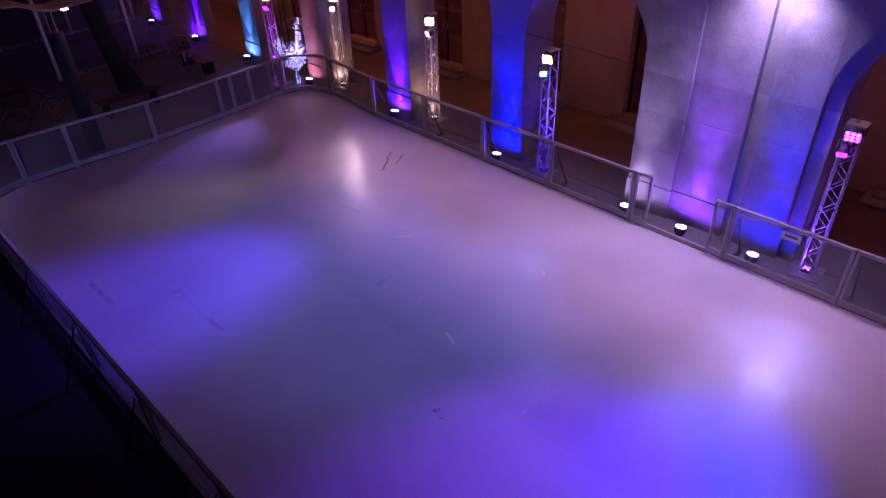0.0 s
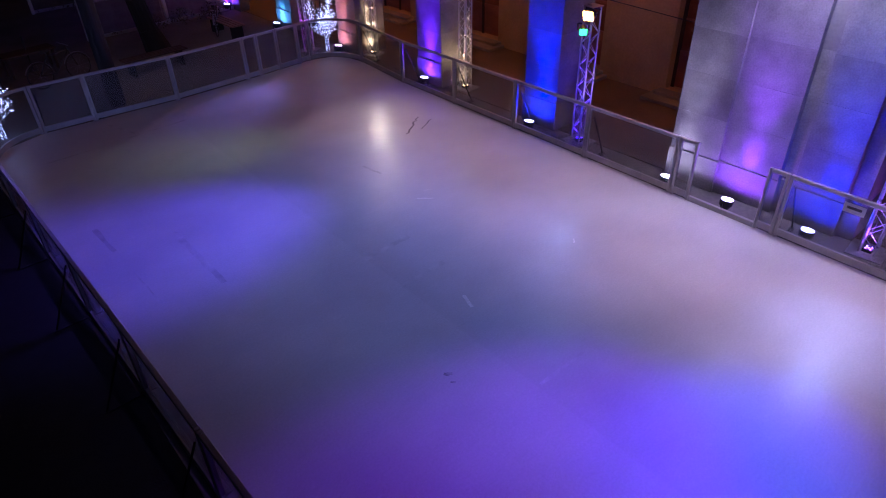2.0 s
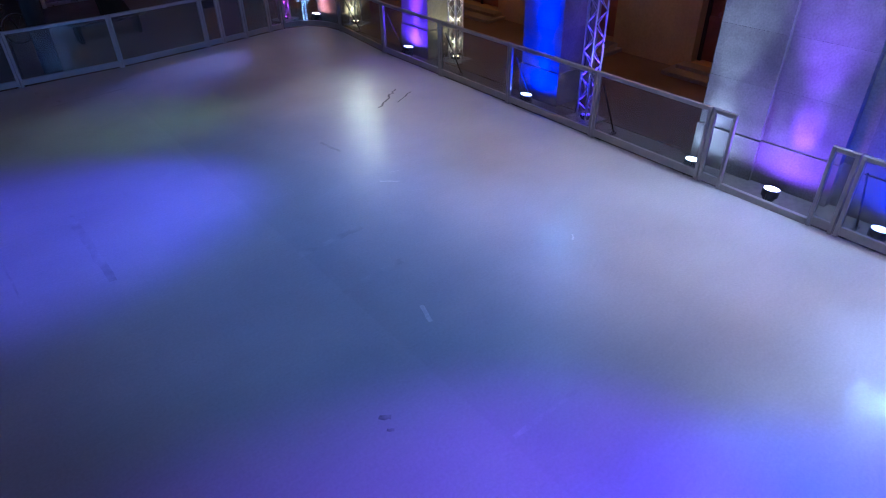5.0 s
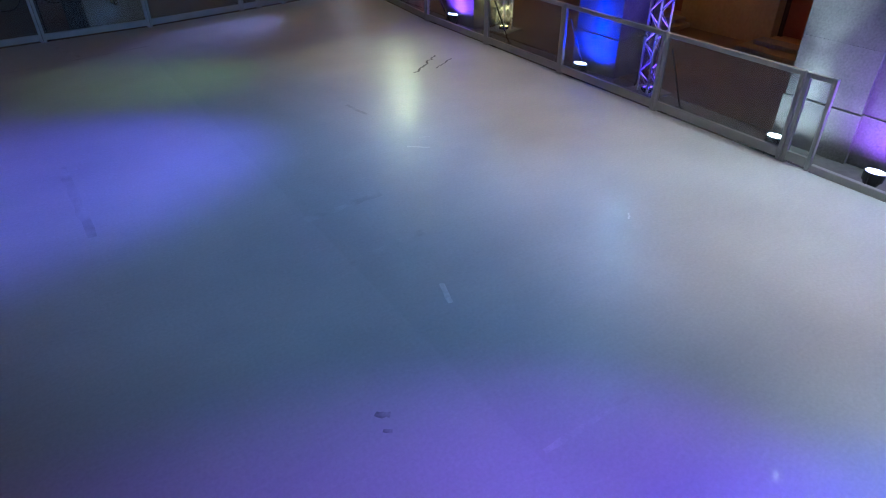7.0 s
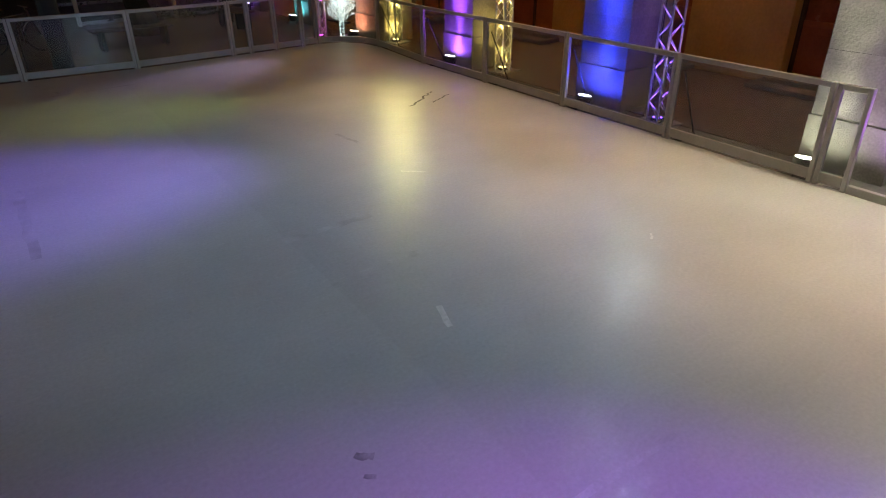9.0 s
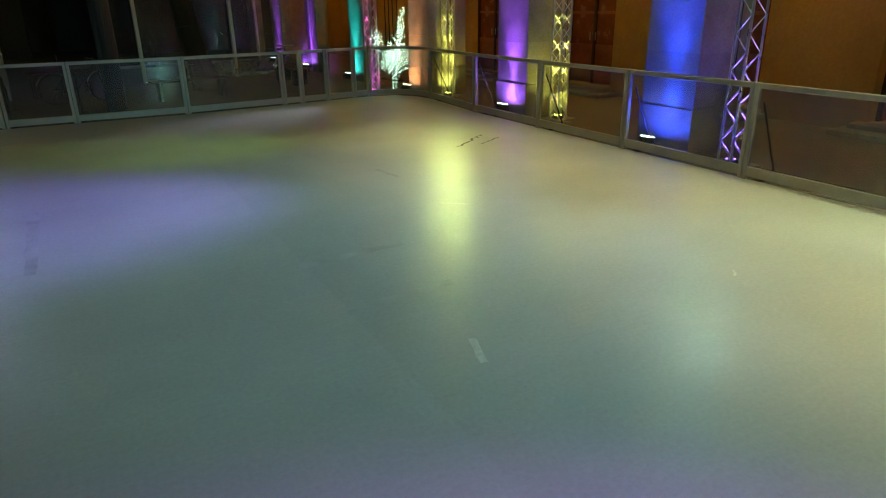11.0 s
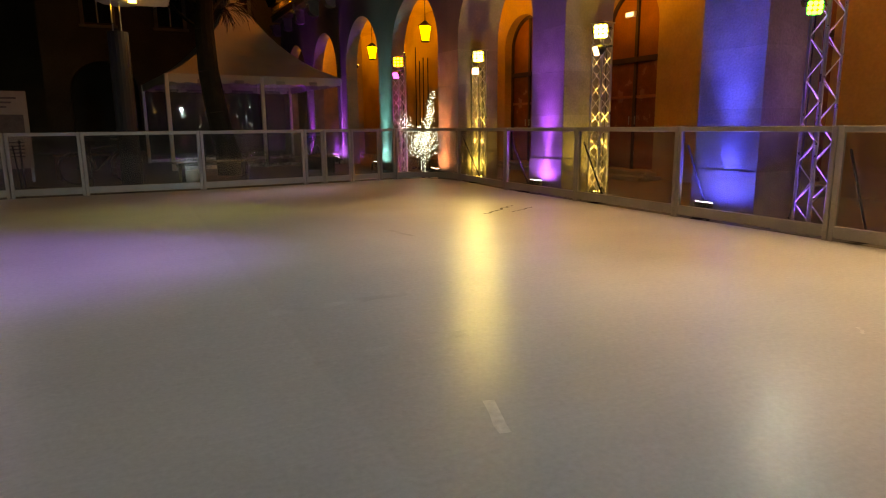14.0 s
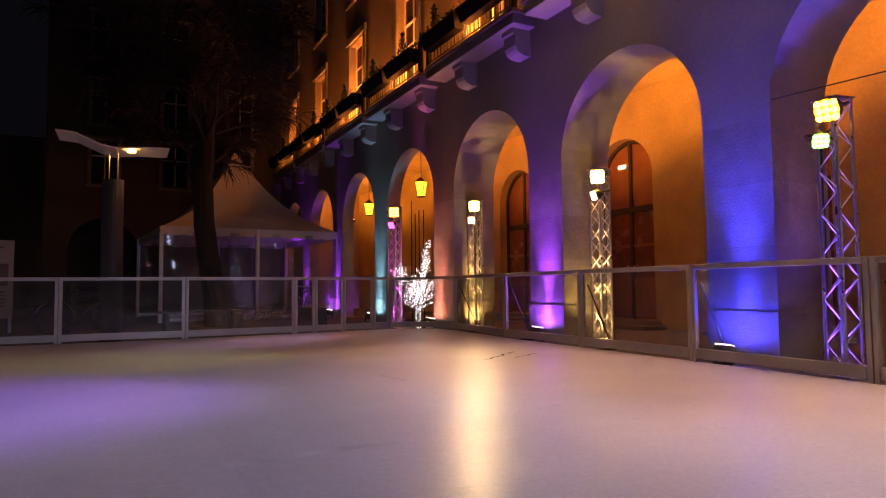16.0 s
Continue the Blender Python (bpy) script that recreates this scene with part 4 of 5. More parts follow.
for x, y, turn, base, upward, lens, bright, second, aim, beams in TOWERS:
    m = pose(x, y, 0, 0, 0, turn)
    if tower0 is None:
        tower0 = truss_tower(m)
    else:
        copy_thing(tower0, m)
    t = thing("tower_uplight", pose(x, y, GROUND + 0.028), "small LED uplight at the foot of a truss tower", "light", "tower uplights")
    part("casing", boxed(-0.07, 0.07, -0.07, 0.07, 0, 0.05, bevel=0.005), BLACK, t)
    for a, b in ((-0.035, -0.035), (0.035, -0.035), (-0.035, 0.035), (0.035, 0.035), (0, 0)):
        part("diode", rod(bmesh.new(), (a, b, 0.051), (a, b, 0.062), 0.014, sides=10), led_mat(base, 12), t)
    spot((x, y, 0.05), (x, y, 3), base, upward, 26, 0.5, 0.03, t, "uplight_beam")
    spot((x, y, 0.05), (x, y, 3), base, upward * 0.16, 120, 0.8, 0.03, t, "uplight_beam")
    d = (Vector(aim) - Vector((x, y, 0))).normalized()
    e1 = Vector((x, y, 2.58)) + d * 0.20
    e2 = Vector((x, y, 2.28)) + d * 0.22 + Vector((-d.y, d.x, 0)) * -0.06
    stage_light(e1, aim, lens, bright, "black LED stage light glowing on top of a truss tower", 0.125, (x + d.x * 0.09, y + d.y * 0.09, 2.66))
    stage_light(e2, beams[0][0], second, 5 if second[1] > 0.9 else 3, "small black LED stage light clamped to a truss tower", 0.085, (x + d.x * 0.10, y + d.y * 0.10, 2.40))
    for tgt, wash, power, cone in beams:
        spot(e1 + (Vector(tgt) - e1).normalized() * 0.05, tgt, wash, power, cone, 1.0, 0.06, None, "stage_beam")

t = thing("light_stand", pose(10.86, 7.72, GROUND), "grey steel pole of a light stand inside a truss tower", "light stand")
part("pole", rod(bmesh.new(), (0, 0, 0.0), (0, 0, 2.26 - GROUND), 0.017, sides=10), STEEL, t)
part("clamp", rod(bmesh.new(), (0, 0, 1.55 - GROUND), (0, 0, 1.63 - GROUND), 0.028, sides=10), BLACK, t)
part("foot", rod(bmesh.new(), (0, 0, 0.028), (0, 0, 0.05), 0.07, 0.05, sides=12), BLACK, t)

# ---- light tree ----
BLOSSOM = glow("blossom_white", (0.75, 0.9, 1.0), 3.4)


def light_tree(x, y):
    rnd = random.Random(4)
    t = thing("light_tree", pose(x, y, GROUND), "small artificial tree covered in white blossom lights", "light tree", "light trees")
    bm = bmesh.new()
    rod(bm, (0, 0, 0), (0, 0, 0.45), 0.045, 0.04, 10)
    part("trunk", bm, COLUMN, t)
    bm = bmesh.new()
    tips = []
    def shoot(p, d, length, steps, radius, bend):
        for k in range(steps):
            q = p + d * length / steps
            rod(bm, p, q, radius * (1 - 0.12 * k), sides=5)
            tips.extend(p.lerp(q, u) for u in (0.35, 0.7, 1.0))
            d = (d + Vector((rnd.uniform(-bend, bend), rnd.uniform(-bend, bend), rnd.uniform(0, bend)))).normalized()
            p = q
            if radius > 0.007:
                a = rnd.uniform(0, 6.28)
                shoot(p, (d * 0.6 + Vector((math.cos(a), math.sin(a), 0.5))).normalized(), rnd.uniform(0.10, 0.20), 2, 0.005, 0.2)

    side = Vector((0.89, -0.45, 0))
    shoot(Vector((0, 0, 0.44)), side * 0.17 + Vector((0, 0, 1)), 1.42, 11, 0.016, 0.06)
    shoot(Vector((0, 0, 0.60)), side * 0.24 + Vector((0.03, 0.08, 1)), 1.20, 10, 0.012, 0.06)
    shoot(Vector((0, 0, 0.60)), side * 0.10 + Vector((-0.05, -0.08, 1)), 0.85, 7, 0.012, 0.09)
    for k, (lean, length) in enumerate(((-0.55, 1.02), (-0.8, 0.92), (-0.35, 0.8))):
        shoot(Vector((0, 0, 0.42 + 0.06 * k)), (side * lean + Vector((0, 0.1 * (k - 1), 0.9))).normalized(), length, 6, 0.011, 0.10)
    for i in range(16):
        a, z = 2.4 * i + rnd.uniform(-0.3, 0.3), 0.40 + 0.034 * i
        shoot(Vector((0, 0, z)) + side * 0.15 * (z - 0.4), Vector((math.cos(a), math.sin(a), rnd.uniform(0.2, 0.8))).normalized(), (0.62 - 0.45 * (z - 0.40)) * rnd.uniform(0.55, 1.05), 4, 0.009, 0.22)
    part("branches", bm, COLUMN, t)
    verts, faces = [], []
    for p in tips:
        for _ in range(1):
            c = p + Vector((rnd.gauss(0, 0.028), rnd.gauss(0, 0.025), rnd.gauss(0, 0.025)))
            s = rnd.uniform(0.007, 0.012)
            k = len(verts)
            verts += [c + Vector(v) * s for v in ((1, 0, 0), (-1, 0, 0), (0, 1, 0), (0, -1, 0), (0, 0, 1), (0, 0, -1))]
            faces += [(k + a, k + b, k + c2) for a, b, c2 in ((0, 2, 4), (2, 1, 4), (1, 3, 4), (3, 0, 4), (2, 0, 5), (1, 2, 5), (3, 1, 5), (0, 3, 5))]
    for i in range(110):
        a, z = rnd.uniform(0, 6.28), rnd.uniform(0.02, 0.5)
        c = Vector((0.05 * math.cos(a), 0.05 * math.sin(a), z))
        k, s = len(verts), 0.008
        verts += [c + Vector(v) * s for v in ((1, 0, 0), (-1, 0, 0), (0, 1, 0), (0, -1, 0), (0, 0, 1), (0, 0, -1))]
        faces += [(k + a2, k + b, k + c2) for a2, b, c2 in ((0, 2, 4), (2, 1, 4), (1, 3, 4), (3, 0, 4), (2, 0, 5), (1, 2, 5), (3, 1, 5), (0, 3, 5))]
    tagged(part("blossom_lights", from_lists(verts, faces), BLOSSOM, t), kind="stuff")
    return t


light_tree(10.42, 16.95)
light_tree(1.68, 16.55)

# ---- added flood lights, unseen on the balcony edge, that light the ice ----
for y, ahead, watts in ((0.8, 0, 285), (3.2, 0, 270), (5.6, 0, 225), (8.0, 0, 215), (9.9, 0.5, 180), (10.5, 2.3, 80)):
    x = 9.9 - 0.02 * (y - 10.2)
    stage_light((x - 0.1, y, 5.55), (8.7, y + ahead, 0), WHITE, 12, "added white flood light, unseen, clamped to the balcony edge", 0.13, (x + 0.58, y, 5.47))
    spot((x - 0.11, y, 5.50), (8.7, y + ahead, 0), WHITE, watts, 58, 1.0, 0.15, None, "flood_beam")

# bluish fill added for the middle of the ice, from no known lamp
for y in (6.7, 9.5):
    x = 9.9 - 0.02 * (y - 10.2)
    stage_light((x - 0.1, y, 5.55), (5.6, y - 0.3, 0), (0.6, 0.7, 1.0), 8, "added bluish fill light, unseen, clamped to the balcony edge", 0.11, (x + 0.58, y, 5.47))
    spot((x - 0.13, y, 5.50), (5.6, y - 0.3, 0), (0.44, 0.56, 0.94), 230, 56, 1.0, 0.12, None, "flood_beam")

# fixtures added out of view to throw the coloured pools on the ice
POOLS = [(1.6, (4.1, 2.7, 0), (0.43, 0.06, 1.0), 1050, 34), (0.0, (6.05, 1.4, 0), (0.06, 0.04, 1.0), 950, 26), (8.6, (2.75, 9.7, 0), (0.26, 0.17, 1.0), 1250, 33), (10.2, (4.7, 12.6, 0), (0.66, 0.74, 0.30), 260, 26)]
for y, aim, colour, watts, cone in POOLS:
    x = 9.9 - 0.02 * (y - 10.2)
    stage_light((x - 0.1, y, 5.55), aim, colour, 8, "added coloured LED flood light, unseen, clamped to the balcony edge", 0.11, (x + 0.58, y, 5.47))
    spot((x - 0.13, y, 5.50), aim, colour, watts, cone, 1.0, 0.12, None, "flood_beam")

t = thing("balcony_downlight", pose(10.66, 3.55, 5.38), "small white downlight on a stem under the balcony slab", "light")
part("stem", rod(bmesh.new(), (0, 0, -0.36), (0, 0, 0), 0.015), BLACK, t)
part("housing", rod(bmesh.new(), (0, 0, -0.48), (0, 0, -0.36), 0.06, sides=16), BLACK, t)
part("lens", rod(bmesh.new(), (0, 0, -0.486), (0, 0, -0.481), 0.05, sides=16), led_mat((1.0, 0.9, 0.8), 12), t)
spot((10.60, 3.55, 4.88), (10.88, 3.55, 3.4), (1.0, 0.98, 0.82), 260, 118, 1.0, 0.05, t)

# ---- far side of the square ----
def tent(cx, cy, turn, wide, eave, peak):
    t = thing("pagoda_tent", pose(cx, cy, GROUND, 0, 0, turn), "white pagoda tent with clear plastic side walls", "tent")
    a = b = wide / 2
    n, rings = 24, 10
    verts, faces = [], []
    for k in range(rings + 1):
        s = k / rings
        z = eave + (peak - eave) * (0.45 * s + 0.55 * s ** 2.6)
        f = 1 - s * 0.985
        for i in range(n):
            ang = 2 * math.pi * i / n
            c, d = math.cos(ang), math.sin(ang)
            m = max(abs(c), abs(d))
            verts.append((a * f * c / m, b * f * d / m, z))
    for k in range(rings):
        for i in range(n):
            j = (i + 1) % n
            faces.append((k * n + i, k * n + j, (k + 1) * n + j, (k + 1) * n + i))
    part("roof", from_lists(verts, faces), CANVAS, t)
    for s, horizontal in ((-1, True), (1, True), (-1, False), (1, False)):
        verts, faces = [], []
        m = 40
        for i in range(m + 1):
            u = -1 + 2 * i / m
            p = (u * a, s * b * 1.003) if horizontal else (s * a * 1.003, u * b)
            verts += [(*p, eave + 0.01), (*p, eave - 0.2 - 0.05 * abs(math.sin(u * 20)))]
        for i in range(m):
            faces.append((2 * i, 2 * i + 1, 2 * i + 3, 2 * i + 2))
        part("valance", from_lists(verts, faces), CANVAS, t)
    for x, y in ((-a, -b), (a, -b), (-a, b), (a, b), (0.05, -b), (0.05, b)):
        part("post", boxed(x - 0.05, x + 0.05, y - 0.05, y + 0.05, 0, eave, bevel=0.008), WHITEPAINT, t)
    for y in (-b, b):
        part("bottom_rail", boxed(-a + 0.05, a - 0.05, y - 0.03, y + 0.03, 0.02, 0.12, bevel=0.008), ALU, t)
        for s in (-1, 1):
            verts, faces = [], []
            m = 24
            for i in range(m + 1):
                u = 0.1 + (a - 0.16) * i / m
                for k in range(7):
                    z = 0.12 + (eave - 0.25) * k / 6
                    verts.append((s * u, y + 0.03 * math.sin(u * 9 + k * 0.9) * math.sin(u * 3.1), z))
            for i in range(m):
                for k in range(6):
                    faces.append((7 * i + k, 7 * i + 7 + k, 7 * i + 8 + k, 7 * i + k + 1))
            part("clear_wall", from_lists(verts, faces), FOIL, t, "rippled clear plastic wall sheet")
    return t


tent(7.78, 26.15, 5.3, 5.28, 2.72, 5.55)


def bare_tree(x, y):
    rnd = random.Random(11)
    t = thing("tree", pose(x, y, GROUND), "dark bare tree with drooping twigs, its trunk leaning a little", "tree")
    trunk = bmesh.new()
    pts = [Vector((0.34, 0, 0)), Vector((0.18, 0, 0.7)), Vector((0.03, 0, 1.6)), Vector((-0.10, 0.02, 2.6)), Vector((-0.12, 0.05, 3.6)), Vector((-0.05, 0.05, 4.6)), Vector((0.05, 0.1, 6.0))]
    rad = [0.40, 0.29, 0.26, 0.25, 0.23, 0.18, 0.10]
    for (p, q), (r, s) in zip(zip(pts, pts[1:]), zip(rad, rad[1:])):
        rod(trunk, p, q, r, s, 12)
    part("trunk", trunk, BARK, t)
    twig_lines = []

    def grow(limbs, p, d, length, r, level):
        for k in range(5):
            q = p + d * length / 5
            rod(limbs, p, q, r, r * 0.85, 6)
            r *= 0.85
            if level < 2 and k > 0:
                for _ in range(2):
                    e = (d + Vector((rnd.uniform(-1, 1), rnd.uniform(-1, 1), rnd.uniform(-0.3, 0.6)))).normalized()
                    grow(limbs, q, e, length * rnd.uniform(0.35, 0.55), r * 0.5, level + 1)
            if level:
                for _ in range(2):
                    twig_lines.append((q, d))
            d = (d + Vector((rnd.uniform(-0.3, 0.3), rnd.uniform(-0.3, 0.3), rnd.uniform(-0.2, 0.15)))).normalized()
            p = q
    for i in range(12):
        a = 2 * math.pi * i / 6 + rnd.uniform(-0.3, 0.3)
        z = rnd.uniform(3.5, 6.0)
        base = Vector((-0.1, 0.05, z))
        limb = bmesh.new()
        grow(limb, base, Vector((math.cos(a), math.sin(a), rnd.uniform(0.5, 1.3))).normalized(), rnd.uniform(1.8, 2.8), 0.06, 0)
        part("limb", limb, BARK, t)
    verts, faces = [], []
    for p, d in twig_lines:
        q = p
        e = (d + Vector((rnd.uniform(-0.8, 0.8), rnd.uniform(-0.8, 0.8), rnd.uniform(-0.6, 0.3)))).normalized()
        for k in range(4):
            nxt = q + e * 0.13
            w = e.cross(Vector((0.2, 0.3, 1))).normalized() * 0.007
            v = e.cross(w).normalized() * 0.007
            i0 = len(verts)
            verts += [q + w, q - w * 0.5 + v, q - w * 0.5 - v, nxt + w * 0.7, nxt - w * 0.35 + v * 0.7, nxt - w * 0.35 - v * 0.7]
            faces += [(i0, i0 + 1, i0 + 4, i0 + 3), (i0 + 1, i0 + 2, i0 + 5, i0 + 4), (i0 + 2, i0, i0 + 3, i0 + 5)]
            e = (e + Vector((rnd.uniform(-0.2, 0.2), rnd.uniform(-0.2, 0.2), -0.28))).normalized()
            q = nxt
    tagged(part("crown", from_lists(verts, faces), TWIG, t), kind="stuff")
    return t


bare_tree(6.35, 20.7)


def wing_lamp(x, y):
    t = thing("street_lamp", pose(x, y, GROUND), "thick dark lamp column with a white wing-shaped reflector", "street lamp")
    bm = bmesh.new()
    rod(bm, (0, 0, 0), (0, 0, 2.95), 0.19, 0.18, 20)
    part("column", bm, COLUMN, t)
    for s in (-1, 1):
        part("stay", rod(bmesh.new(), (s * 0.07, 0, 2.95), (s * 0.07, 0, 3.48), 0.012), ALU, t)
    prof = [(-0.90, 3.70), (-0.6, 3.68), (-0.2, 3.50), (0.05, 3.46), (0.4, 3.50), (0.92, 3.52)]
    verts, faces = [], []
    for px, pz in prof:
        verts += [(px, -0.42, pz), (px, 0.42, pz), (px, 0.42, pz + 0.03), (px, -0.42, pz + 0.03)]
    for i in range(len(prof) - 1):
        for k in range(4):
            faces.append((4 * i + k, 4 * i + (k + 1) % 4, 4 * i + 4 + (k + 1) % 4, 4 * i + 4 + k))
    faces += [(3, 2, 1, 0), tuple(4 * len(prof) - 4 + k for k in range(4))]
    part("reflector", from_lists(verts, faces), WHITEPAINT, t, "white curved wing reflector")
    part("lamp", boxed(0.22, 0.36, -0.40, -0.28, 3.43, 3.475, bevel=0.008), LAMPGLASS, t, "small amber lamp under the wing")
    spot((x + 0.30, y - 0.34, 3.36), (x + 2.6, y + 2.4, 0), (1.0, 0.78, 0.58), 42, 125, 1.0, 0.05, None, "street_beam")
    return t


wing_lamp(4.28, 16.95)


def far_building():
    y = 38.0
    cs = [3.54, 6.64, 9.74, 12.84, 15.94]
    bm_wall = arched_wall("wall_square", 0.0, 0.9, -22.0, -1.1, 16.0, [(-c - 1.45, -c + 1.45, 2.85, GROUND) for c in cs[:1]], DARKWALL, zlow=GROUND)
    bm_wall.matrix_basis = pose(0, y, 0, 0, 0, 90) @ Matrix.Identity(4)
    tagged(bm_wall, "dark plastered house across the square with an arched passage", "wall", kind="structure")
    k = 40
    for z in (6.0, 8.9, 12.2):
        for c in cs:
            if c > 2:
                t = thing("window_%d" % k, pose(c, y - 0.02, z), "dark tall window with stone surround on the far house", "window", "far windows", "structure")
                k += 1
                part("pane", boxed(-0.55, 0.55, -0.035, -0.015, 0, 1.9), WINDOWGLASS, t)
                for a, b in ((-0.72, -0.56), (0.56, 0.72)):
                    part("surround", boxed(a, b, -0.12, 0.018, -0.1, 2.05, bevel=0.01), STONE, t)
                part("lintel", boxed(-0.8, 0.8, -0.16, 0.018, 2.055, 2.25, bevel=0.01), STONE, t)
                part("window_sill", boxed(-0.8, 0.8, -0.2, 0.018, -0.22, -0.105, bevel=0.01), STONE, t)
                part("window_frame", boxed(-0.03, 0.03, -0.06, -0.036, 0, 1.9), WHITEPAINT, t)
                part("window_frame", boxed(-0.55, 0.55, -0.058, -0.036, 1.25, 1.31), WHITEPAINT, t)
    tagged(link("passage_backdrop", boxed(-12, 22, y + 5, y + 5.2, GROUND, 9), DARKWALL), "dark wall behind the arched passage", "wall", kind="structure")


far_building()
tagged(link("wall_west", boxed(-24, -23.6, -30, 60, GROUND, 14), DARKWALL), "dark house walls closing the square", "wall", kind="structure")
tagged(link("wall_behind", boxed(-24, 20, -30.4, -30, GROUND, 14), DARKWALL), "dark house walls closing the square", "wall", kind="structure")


def bench(x, y, turn, wood, label):
    t = thing("bench", pose(x, y, GROUND, 0, 0, turn), label, "bench", "square benches")
    for i in range(4):
        part("slat", boxed(-0.9, 0.9, -0.24 + i * 0.125, -0.14 + i * 0.125, 0.42, 0.455, bevel=0.006), wood, t)
    for s in (-1, 1):
        part("leg", boxed(s * 0.7 - 0.04, s * 0.7 + 0.04, -0.2, 0.2, 0, 0.419, bevel=0.008), IRON, t)
    return t


bench(8.98, 20.75, 92, BENCHWOOD, "orange-brown wooden slat bench on dark legs")
bench(6.0, 18.9, 5, DARKWOOD, "dark wooden slat bench standing in the square")


def notice_board(x, y):
    t = thing("notice_board", pose(x, y, GROUND, 0, 0, 12), "grey printed notice board on a stand, unreadable", "notice board")
    part("panel", boxed(-0.5, 0.5, -0.025, 0.025, 0.32, 2.08, bevel=0.006), PAPER, t)
    for s in (-1, 1):
        part("leg", boxed(s * 0.45 - 0.03, s * 0.45 + 0.03, -0.024, 0.024, 0, 0.319), STEEL, t)
    part("picture", boxed(-0.4, 0.4, -0.031, -0.026, 1.05, 1.55), INK, t)
    for i in range(3):
        part("text_bar", boxed(-0.38, 0.3 - 0.1 * i, -0.031, -0.026, 1.9 - 0.1 * i, 1.94 - 0.1 * i), INK, t)
    for i in range(5):
        part("text_bar", boxed(-0.38, 0.35, -0.031, -0.026, 0.9 - 0.08 * i, 0.93 - 0.08 * i), INK, t)
    return t


notice_board(1.75, 21.0)


def bicycle(x, y, turn):
    t = thing("bicycle", pose(x, y, GROUND, 0, 0, turn), "parked dark bicycle in the square", "bicycle", "parked bicycles")
    for s in (-0.52, 0.52):
        w = bmesh.new()
        n = 24
        for i in range(n):
            a, b = 2 * math.pi * i / n, 2 * math.pi * (i + 1) / n
            rod(w, (s + 0.33 * math.cos(a), 0, 0.34 + 0.33 * math.sin(a)), (s + 0.33 * math.cos(b), 0, 0.34 + 0.33 * math.sin(b)), 0.014, sides=6)
        wheel = part("wheel", w, RUBBER, t)
        sp = bmesh.new()
        for i in range(12):
            a = 2 * math.pi * i / 12
            rod(sp, (s, 0, 0.34), (s + 0.32 * math.cos(a), 0, 0.34 + 0.32 * math.sin(a)), 0.002, sides=4)
        part("spokes", sp, ALU, wheel)
        fd = bmesh.new()
        for i in range(10):
            a, b = radians(20 + 14 * i), radians(34 + 14 * i)
            bar(fd, (s + 0.37 * math.cos(a), 0, 0.34 + 0.37 * math.sin(a)), (s + 0.37 * math.cos(b), 0, 0.34 + 0.37 * math.sin(b)), 0.05, 0.004)
        part("mudguard", fd, ALU, t)
    f = bmesh.new()
    for a, b in (((-0.52, 0, 0.34), (-0.1, 0, 0.3)), ((-0.1, 0, 0.3), (-0.22, 0, 0.85)), ((-0.1, 0, 0.3), (0.36, 0, 0.78)), ((-0.2, 0, 0.78), (0.34, 0, 0.84)), ((0.52, 0, 0.34), (0.33, 0, 0.95)), ((-0.52, 0, 0.34), (-0.2, 0, 0.78))):
        rod(f, a, b, 0.016)
    part("frame", f, BLACK, t)
    part("saddle", boxed(-0.34, -0.1, -0.06, 0.06, 0.88, 0.94, bevel=0.02), BLACK, t)
    part("handlebar", rod(bmesh.new(), (0.3, -0.27, 0.98), (0.3, 0.27, 0.98), 0.012), ALU, t)
    return t


bicycle(8.9, 21.2, 60)
bicycle(3.7, 19.6, 15)

# ---- cable across the arches ----
bm = bmesh.new()
pts = [(10.93, 8.44, 2.92), (10.93, 7.6, 2.885), (10.93, 6.6, 2.84), (10.93, 5.71, 2.80)]
for p, q in zip(pts, pts[1:]):
    rod(bm, p, q, 0.008, sides=6)
tagged(link("cable", bm, BLACK), "thin cable strung across an arch between two piers", "cable")


# ---- marks on the ice ----
def mark(points, width, material, name="scuff_mark"):
    """A thin worn streak along points on the ice."""
    verts, faces = [], []
    rnd = random.Random(len(points) * 7 + int(points[0][0] * 100))
    for i, (x, y) in enumerate(points):
        a, b = Vector(points[max(i - 1, 0)]), Vector(points[min(i + 1, len(points) - 1)])
        nrm = Vector((-(b - a).y, (b - a).x)).normalized() * width * rnd.uniform(0.35, 0.6)
        verts += [(x - nrm.x, y - nrm.y, 0.003), (x + nrm.x, y + nrm.y, 0.003)]
    for i in range(len(points) - 1):
        faces.append((2 * i, 2 * i + 2, 2 * i + 3, 2 * i + 1))
    return part(name, from_lists(verts, faces), material, rink)


def wobble(p, q, n, amp, seed):
    rnd = random.Random(seed)
    return [(p[0] + (q[0] - p[0]) * i / n + rnd.uniform(-amp, amp), p[1] + (q[1] - p[1]) * i / n + rnd.uniform(-amp, amp)) for i in range(n + 1)]


mark(wobble((8.38, 10.46), (9.17, 11.07), 12, 0.03, 1), 0.035, SCUFF)
mark(wobble((8.76, 10.45), (9.30, 10.75), 9, 0.025, 2), 0.025, SCUFF)
mark(wobble((6.80, 9.85), (6.86, 9.35), 6, 0.012, 3), 0.05, SEAM)
mark(wobble((3.02, 10.03), (3.05, 8.1), 10, 0.008, 4), 0.11, SEAM, "seam_mark")
mark(wobble((2.02, 11.05), (2.07, 10.1), 6, 0.008, 7), 0.09, SEAM, "seam_mark")
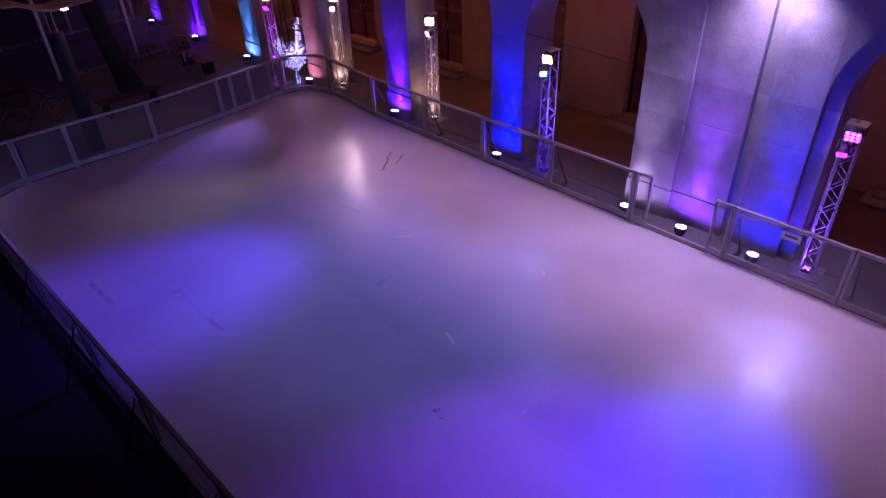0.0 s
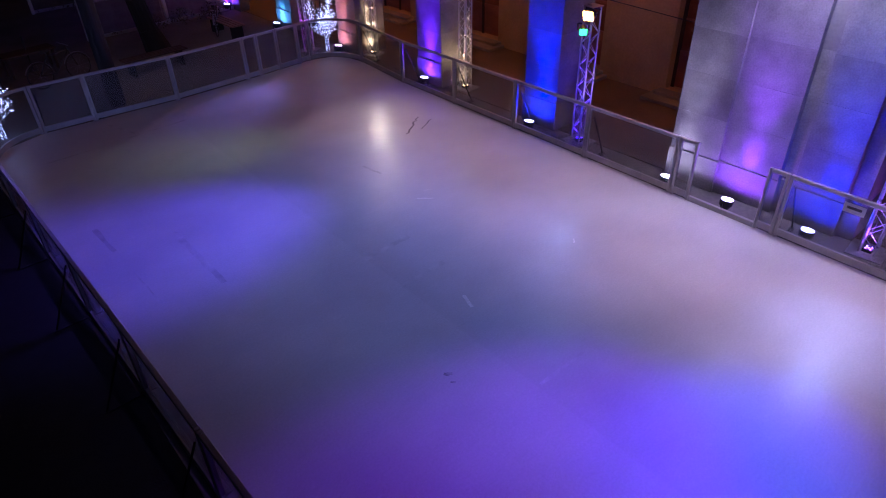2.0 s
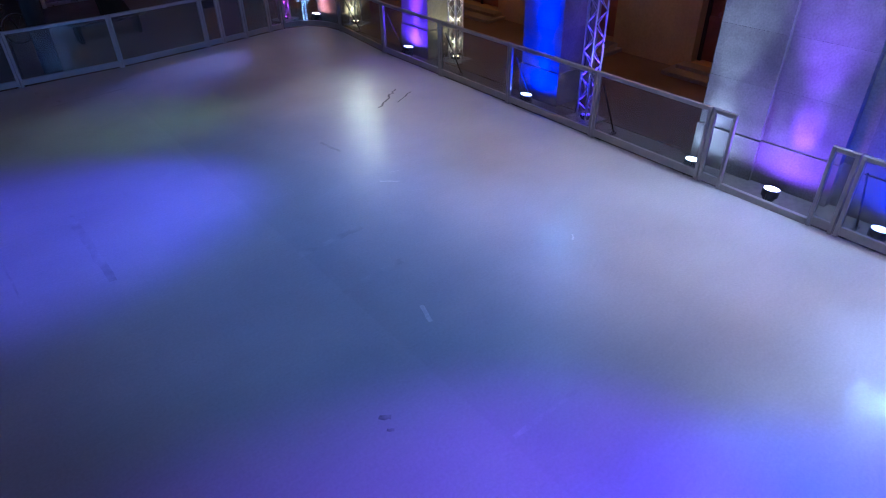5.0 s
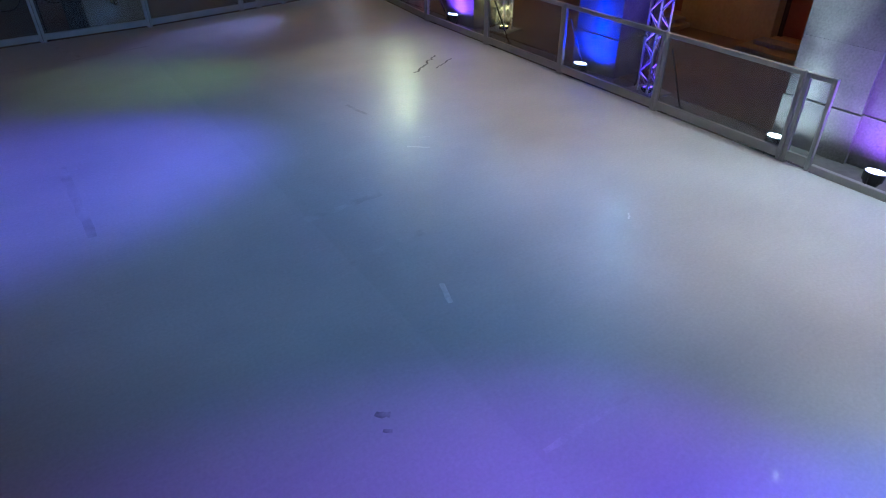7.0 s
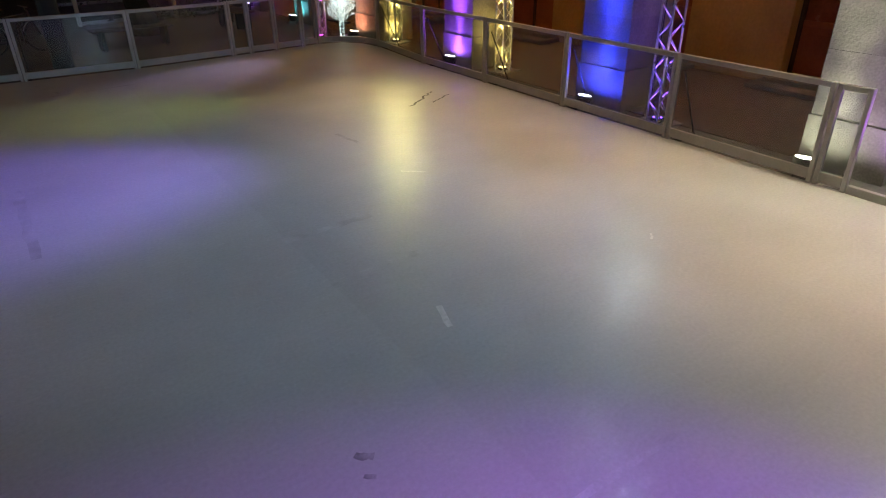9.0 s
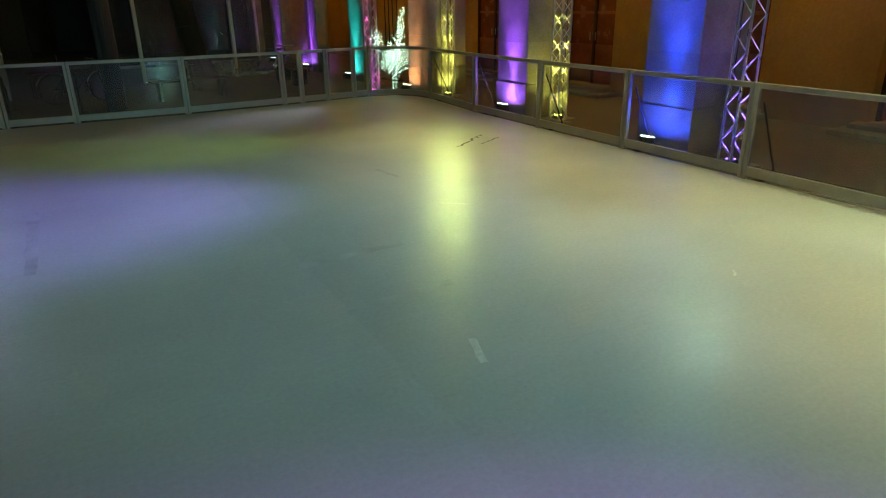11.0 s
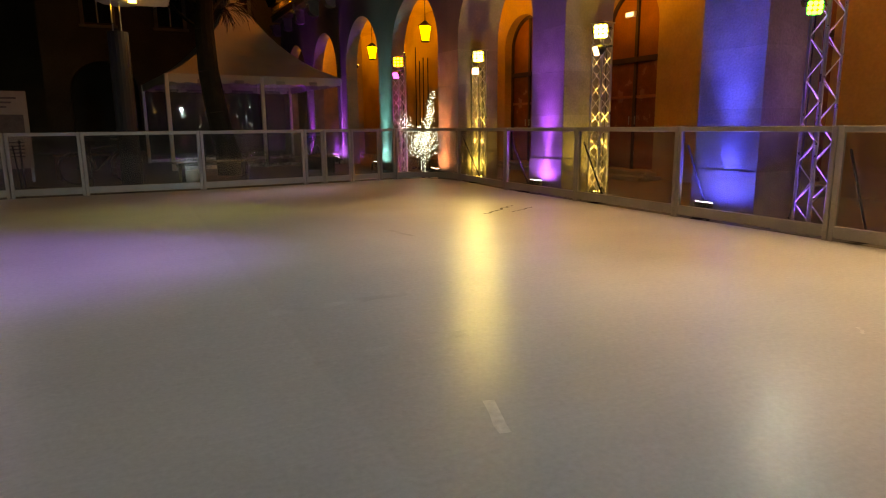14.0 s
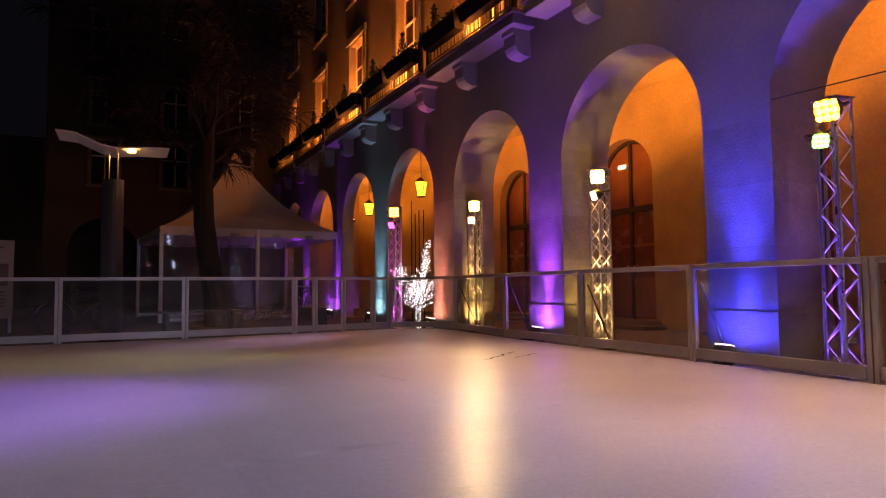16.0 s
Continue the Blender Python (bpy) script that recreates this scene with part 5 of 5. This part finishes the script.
mark(wobble((2.11, 9.3), (2.15, 8.15), 8, 0.005, 8), 0.025, SEAM, "seam_mark")
mark(wobble((4.96, 7.17), (5.9, 7.23), 8, 0.006, 9), 0.10, SEAM, "seam_mark")
mark(wobble((4.98, 6.22), (5.85, 6.28), 8, 0.006, 10), 0.09, SEAM, "seam_mark")
mark(wobble((2.0, 14.4), (5.2, 14.65), 14, 0.01, 13), 0.06, SEAM, "seam_mark")
mark(wobble((3.55, 15.98), (3.95, 14.7), 6, 0.01, 14), 0.06, SEAM, "seam_mark")
mark(wobble((5.52, 5.45), (5.43, 5.17), 4, 0.004, 5), 0.045, FROST)
mark(wobble((4.28, 4.45), (4.37, 4.38), 4, 0.008, 6), 0.055, STAIN)
mark(wobble((4.26, 4.29), (4.31, 4.25), 3, 0.006, 18), 0.035, STAIN)
mark(wobble((5.05, 3.53), (5.88, 3.55), 8, 0.006, 19), 0.05, SEAM, "seam_mark")
mark(wobble((7.74, 5.27), (7.83, 5.33), 4, 0.012, 15), 0.02, FROST)
mark(wobble((7.05, 8.25), (7.2, 8.2), 4, 0.01, 16), 0.025, FROST)
mark(wobble((6.78, 8.1), (7.0, 7.93), 5, 0.012, 17), 0.035, FROST)


# ---- small things round the rink ----
for x, y in ((3.32, 21.3), (2.25, 19.1)):
    t = thing("stanchion", pose(x, y, GROUND), "thin dark barrier post on a round foot, on the paving", "stanchion", "barrier posts")
    part("foot", rod(bmesh.new(), (0, 0, 0), (0, 0, 0.025), 0.17, 0.15, 20), BLACK, t)
    part("pole", rod(bmesh.new(), (0, 0, 0.0255), (0, 0, 0.94), 0.02, sides=10), BLACK, t)
    part("cap", rod(bmesh.new(), (0, 0, 0.941), (0, 0, 0.985), 0.032, 0.024, 10), BLACK, t)
t = thing("sign", pose(10.272, 2.28, 0.915), "small white sign with a dark printed bar on the barrier pane", "sign")
part("board", boxed(0.006, 0.012, -0.15, 0.15, -0.075, 0.075, bevel=0.002), WHITEPAINT, t)
part("text_bar", boxed(0.002, 0.0055, -0.10, 0.10, -0.01, 0.03), INK, t)
t = thing("security_lamp", turned @ pose(BX, 14.41, 3.46), "small white emergency lamp on the arcade wall", "lamp")
part("casing", boxed(-0.07, 0, -0.14, 0.14, -0.06, 0.06, bevel=0.01), WHITEPAINT, t)
part("lens", boxed(-0.078, -0.071, -0.11, 0.11, -0.04, 0.04), led_mat((1.0, 0.85, 0.7), 1.2), t)
# beyond the narrow mat this black sheet stands in for unlit paving
tagged(link("walkway", boxed(-7.0, 1.30, -5, 14.2, GROUND, GROUND + 0.02, bevel=0.004), RUBBER), "rubber matting beside the rink, widened in black for the unlit ground", "walkway", kind="structure")


def trestle_table(x, y, turn):
    t = thing("table", pose(x, y, GROUND, 0, 0, turn), "low dark wooden table standing in the square", "table", "square tables")
    part("tabletop", boxed(-0.7, 0.7, -0.3, 0.3, 0.56, 0.61, bevel=0.008), DARKWOOD, t)
    for a in (-0.6, 0.6):
        for b in (-0.22, 0.22):
            part("leg", boxed(a - 0.03, a + 0.03, b - 0.03, b + 0.03, 0, 0.559), DARKWOOD, t)
    return t


trestle_table(3.3, 21.2, 10)


def far_street_lamp(x, y, h):
    t = thing("street_lamp", pose(x, y, GROUND), "distant lit street lamp on a thin pole", "street lamp", "far street lamps")
    part("pole", rod(bmesh.new(), (0, 0, 0), (0, 0, h), 0.05, 0.035), IRON, t)
    bm = bmesh.new()
    bmesh.ops.create_icosphere(bm, subdivisions=2, radius=0.11, matrix=Matrix.Translation((0, 0, h + 0.1)))
    part("globe", bm, led_mat((1.0, 0.88, 0.7), 8), t)
    return t


far_street_lamp(-1.6, 36.0, 3.9)
far_street_lamp(-2.6, 36.5, 2.2)
# shrubs and stones in front of the tent
for k, (x, y, w) in enumerate(((7.4, 23.2, 0.5), (8.5, 23.3, 0.65), (9.5, 23.3, 0.45))):
    rnd = random.Random(70 + k)
    t = thing("shrub", pose(x, y, GROUND), "low grey-green shrub growing before the tent", "shrub", "square shrubs")
    verts, faces = [], []
    for i in range(260):
        a, u = rnd.uniform(0, 6.28), rnd.random()
        p = Vector((w * u * math.cos(a), w * 0.7 * u * math.sin(a), rnd.random() * 0.5 * (1 - u * u) + 0.02))
        d = Vector((rnd.uniform(-1, 1), rnd.uniform(-1, 1), rnd.uniform(0.1, 1))).normalized() * rnd.uniform(0.06, 0.12)
        e = d.cross(Vector((0.3, 0.2, 1))).normalized() * 0.025
        n0 = len(verts)
        verts += [p, p + d * 0.5 + e, p + d, p + d * 0.5 - e]
        faces.append((n0, n0 + 1, n0 + 2, n0 + 3))
    tagged(part("foliage", from_lists(verts, faces), mat("shrub_leaf", (0.12, 0.13, 0.09), 0.7, var=0.4, scale=6, bump=0.1, fine=30) if k == 0 else bpy.data.materials["shrub_leaf"], t), kind="stuff")




t = thing("pole_rack", turned @ pose(11.75, 19.5, GROUND + 0.012), "rack of thin dark poles standing upright in the arcade", "pole rack")
part("base", boxed(-0.12, 0.12, -0.5, 0.5, 0, 0.05, bevel=0.006), IRON, t)
for y, top in ((-0.4, 2.95), (-0.12, 2.98), (0.12, 2.92), (0.36, 3.3)):
    part("pole", rod(bmesh.new(), (0, y, 0.05), (0, y, top), 0.014), IRON, t)
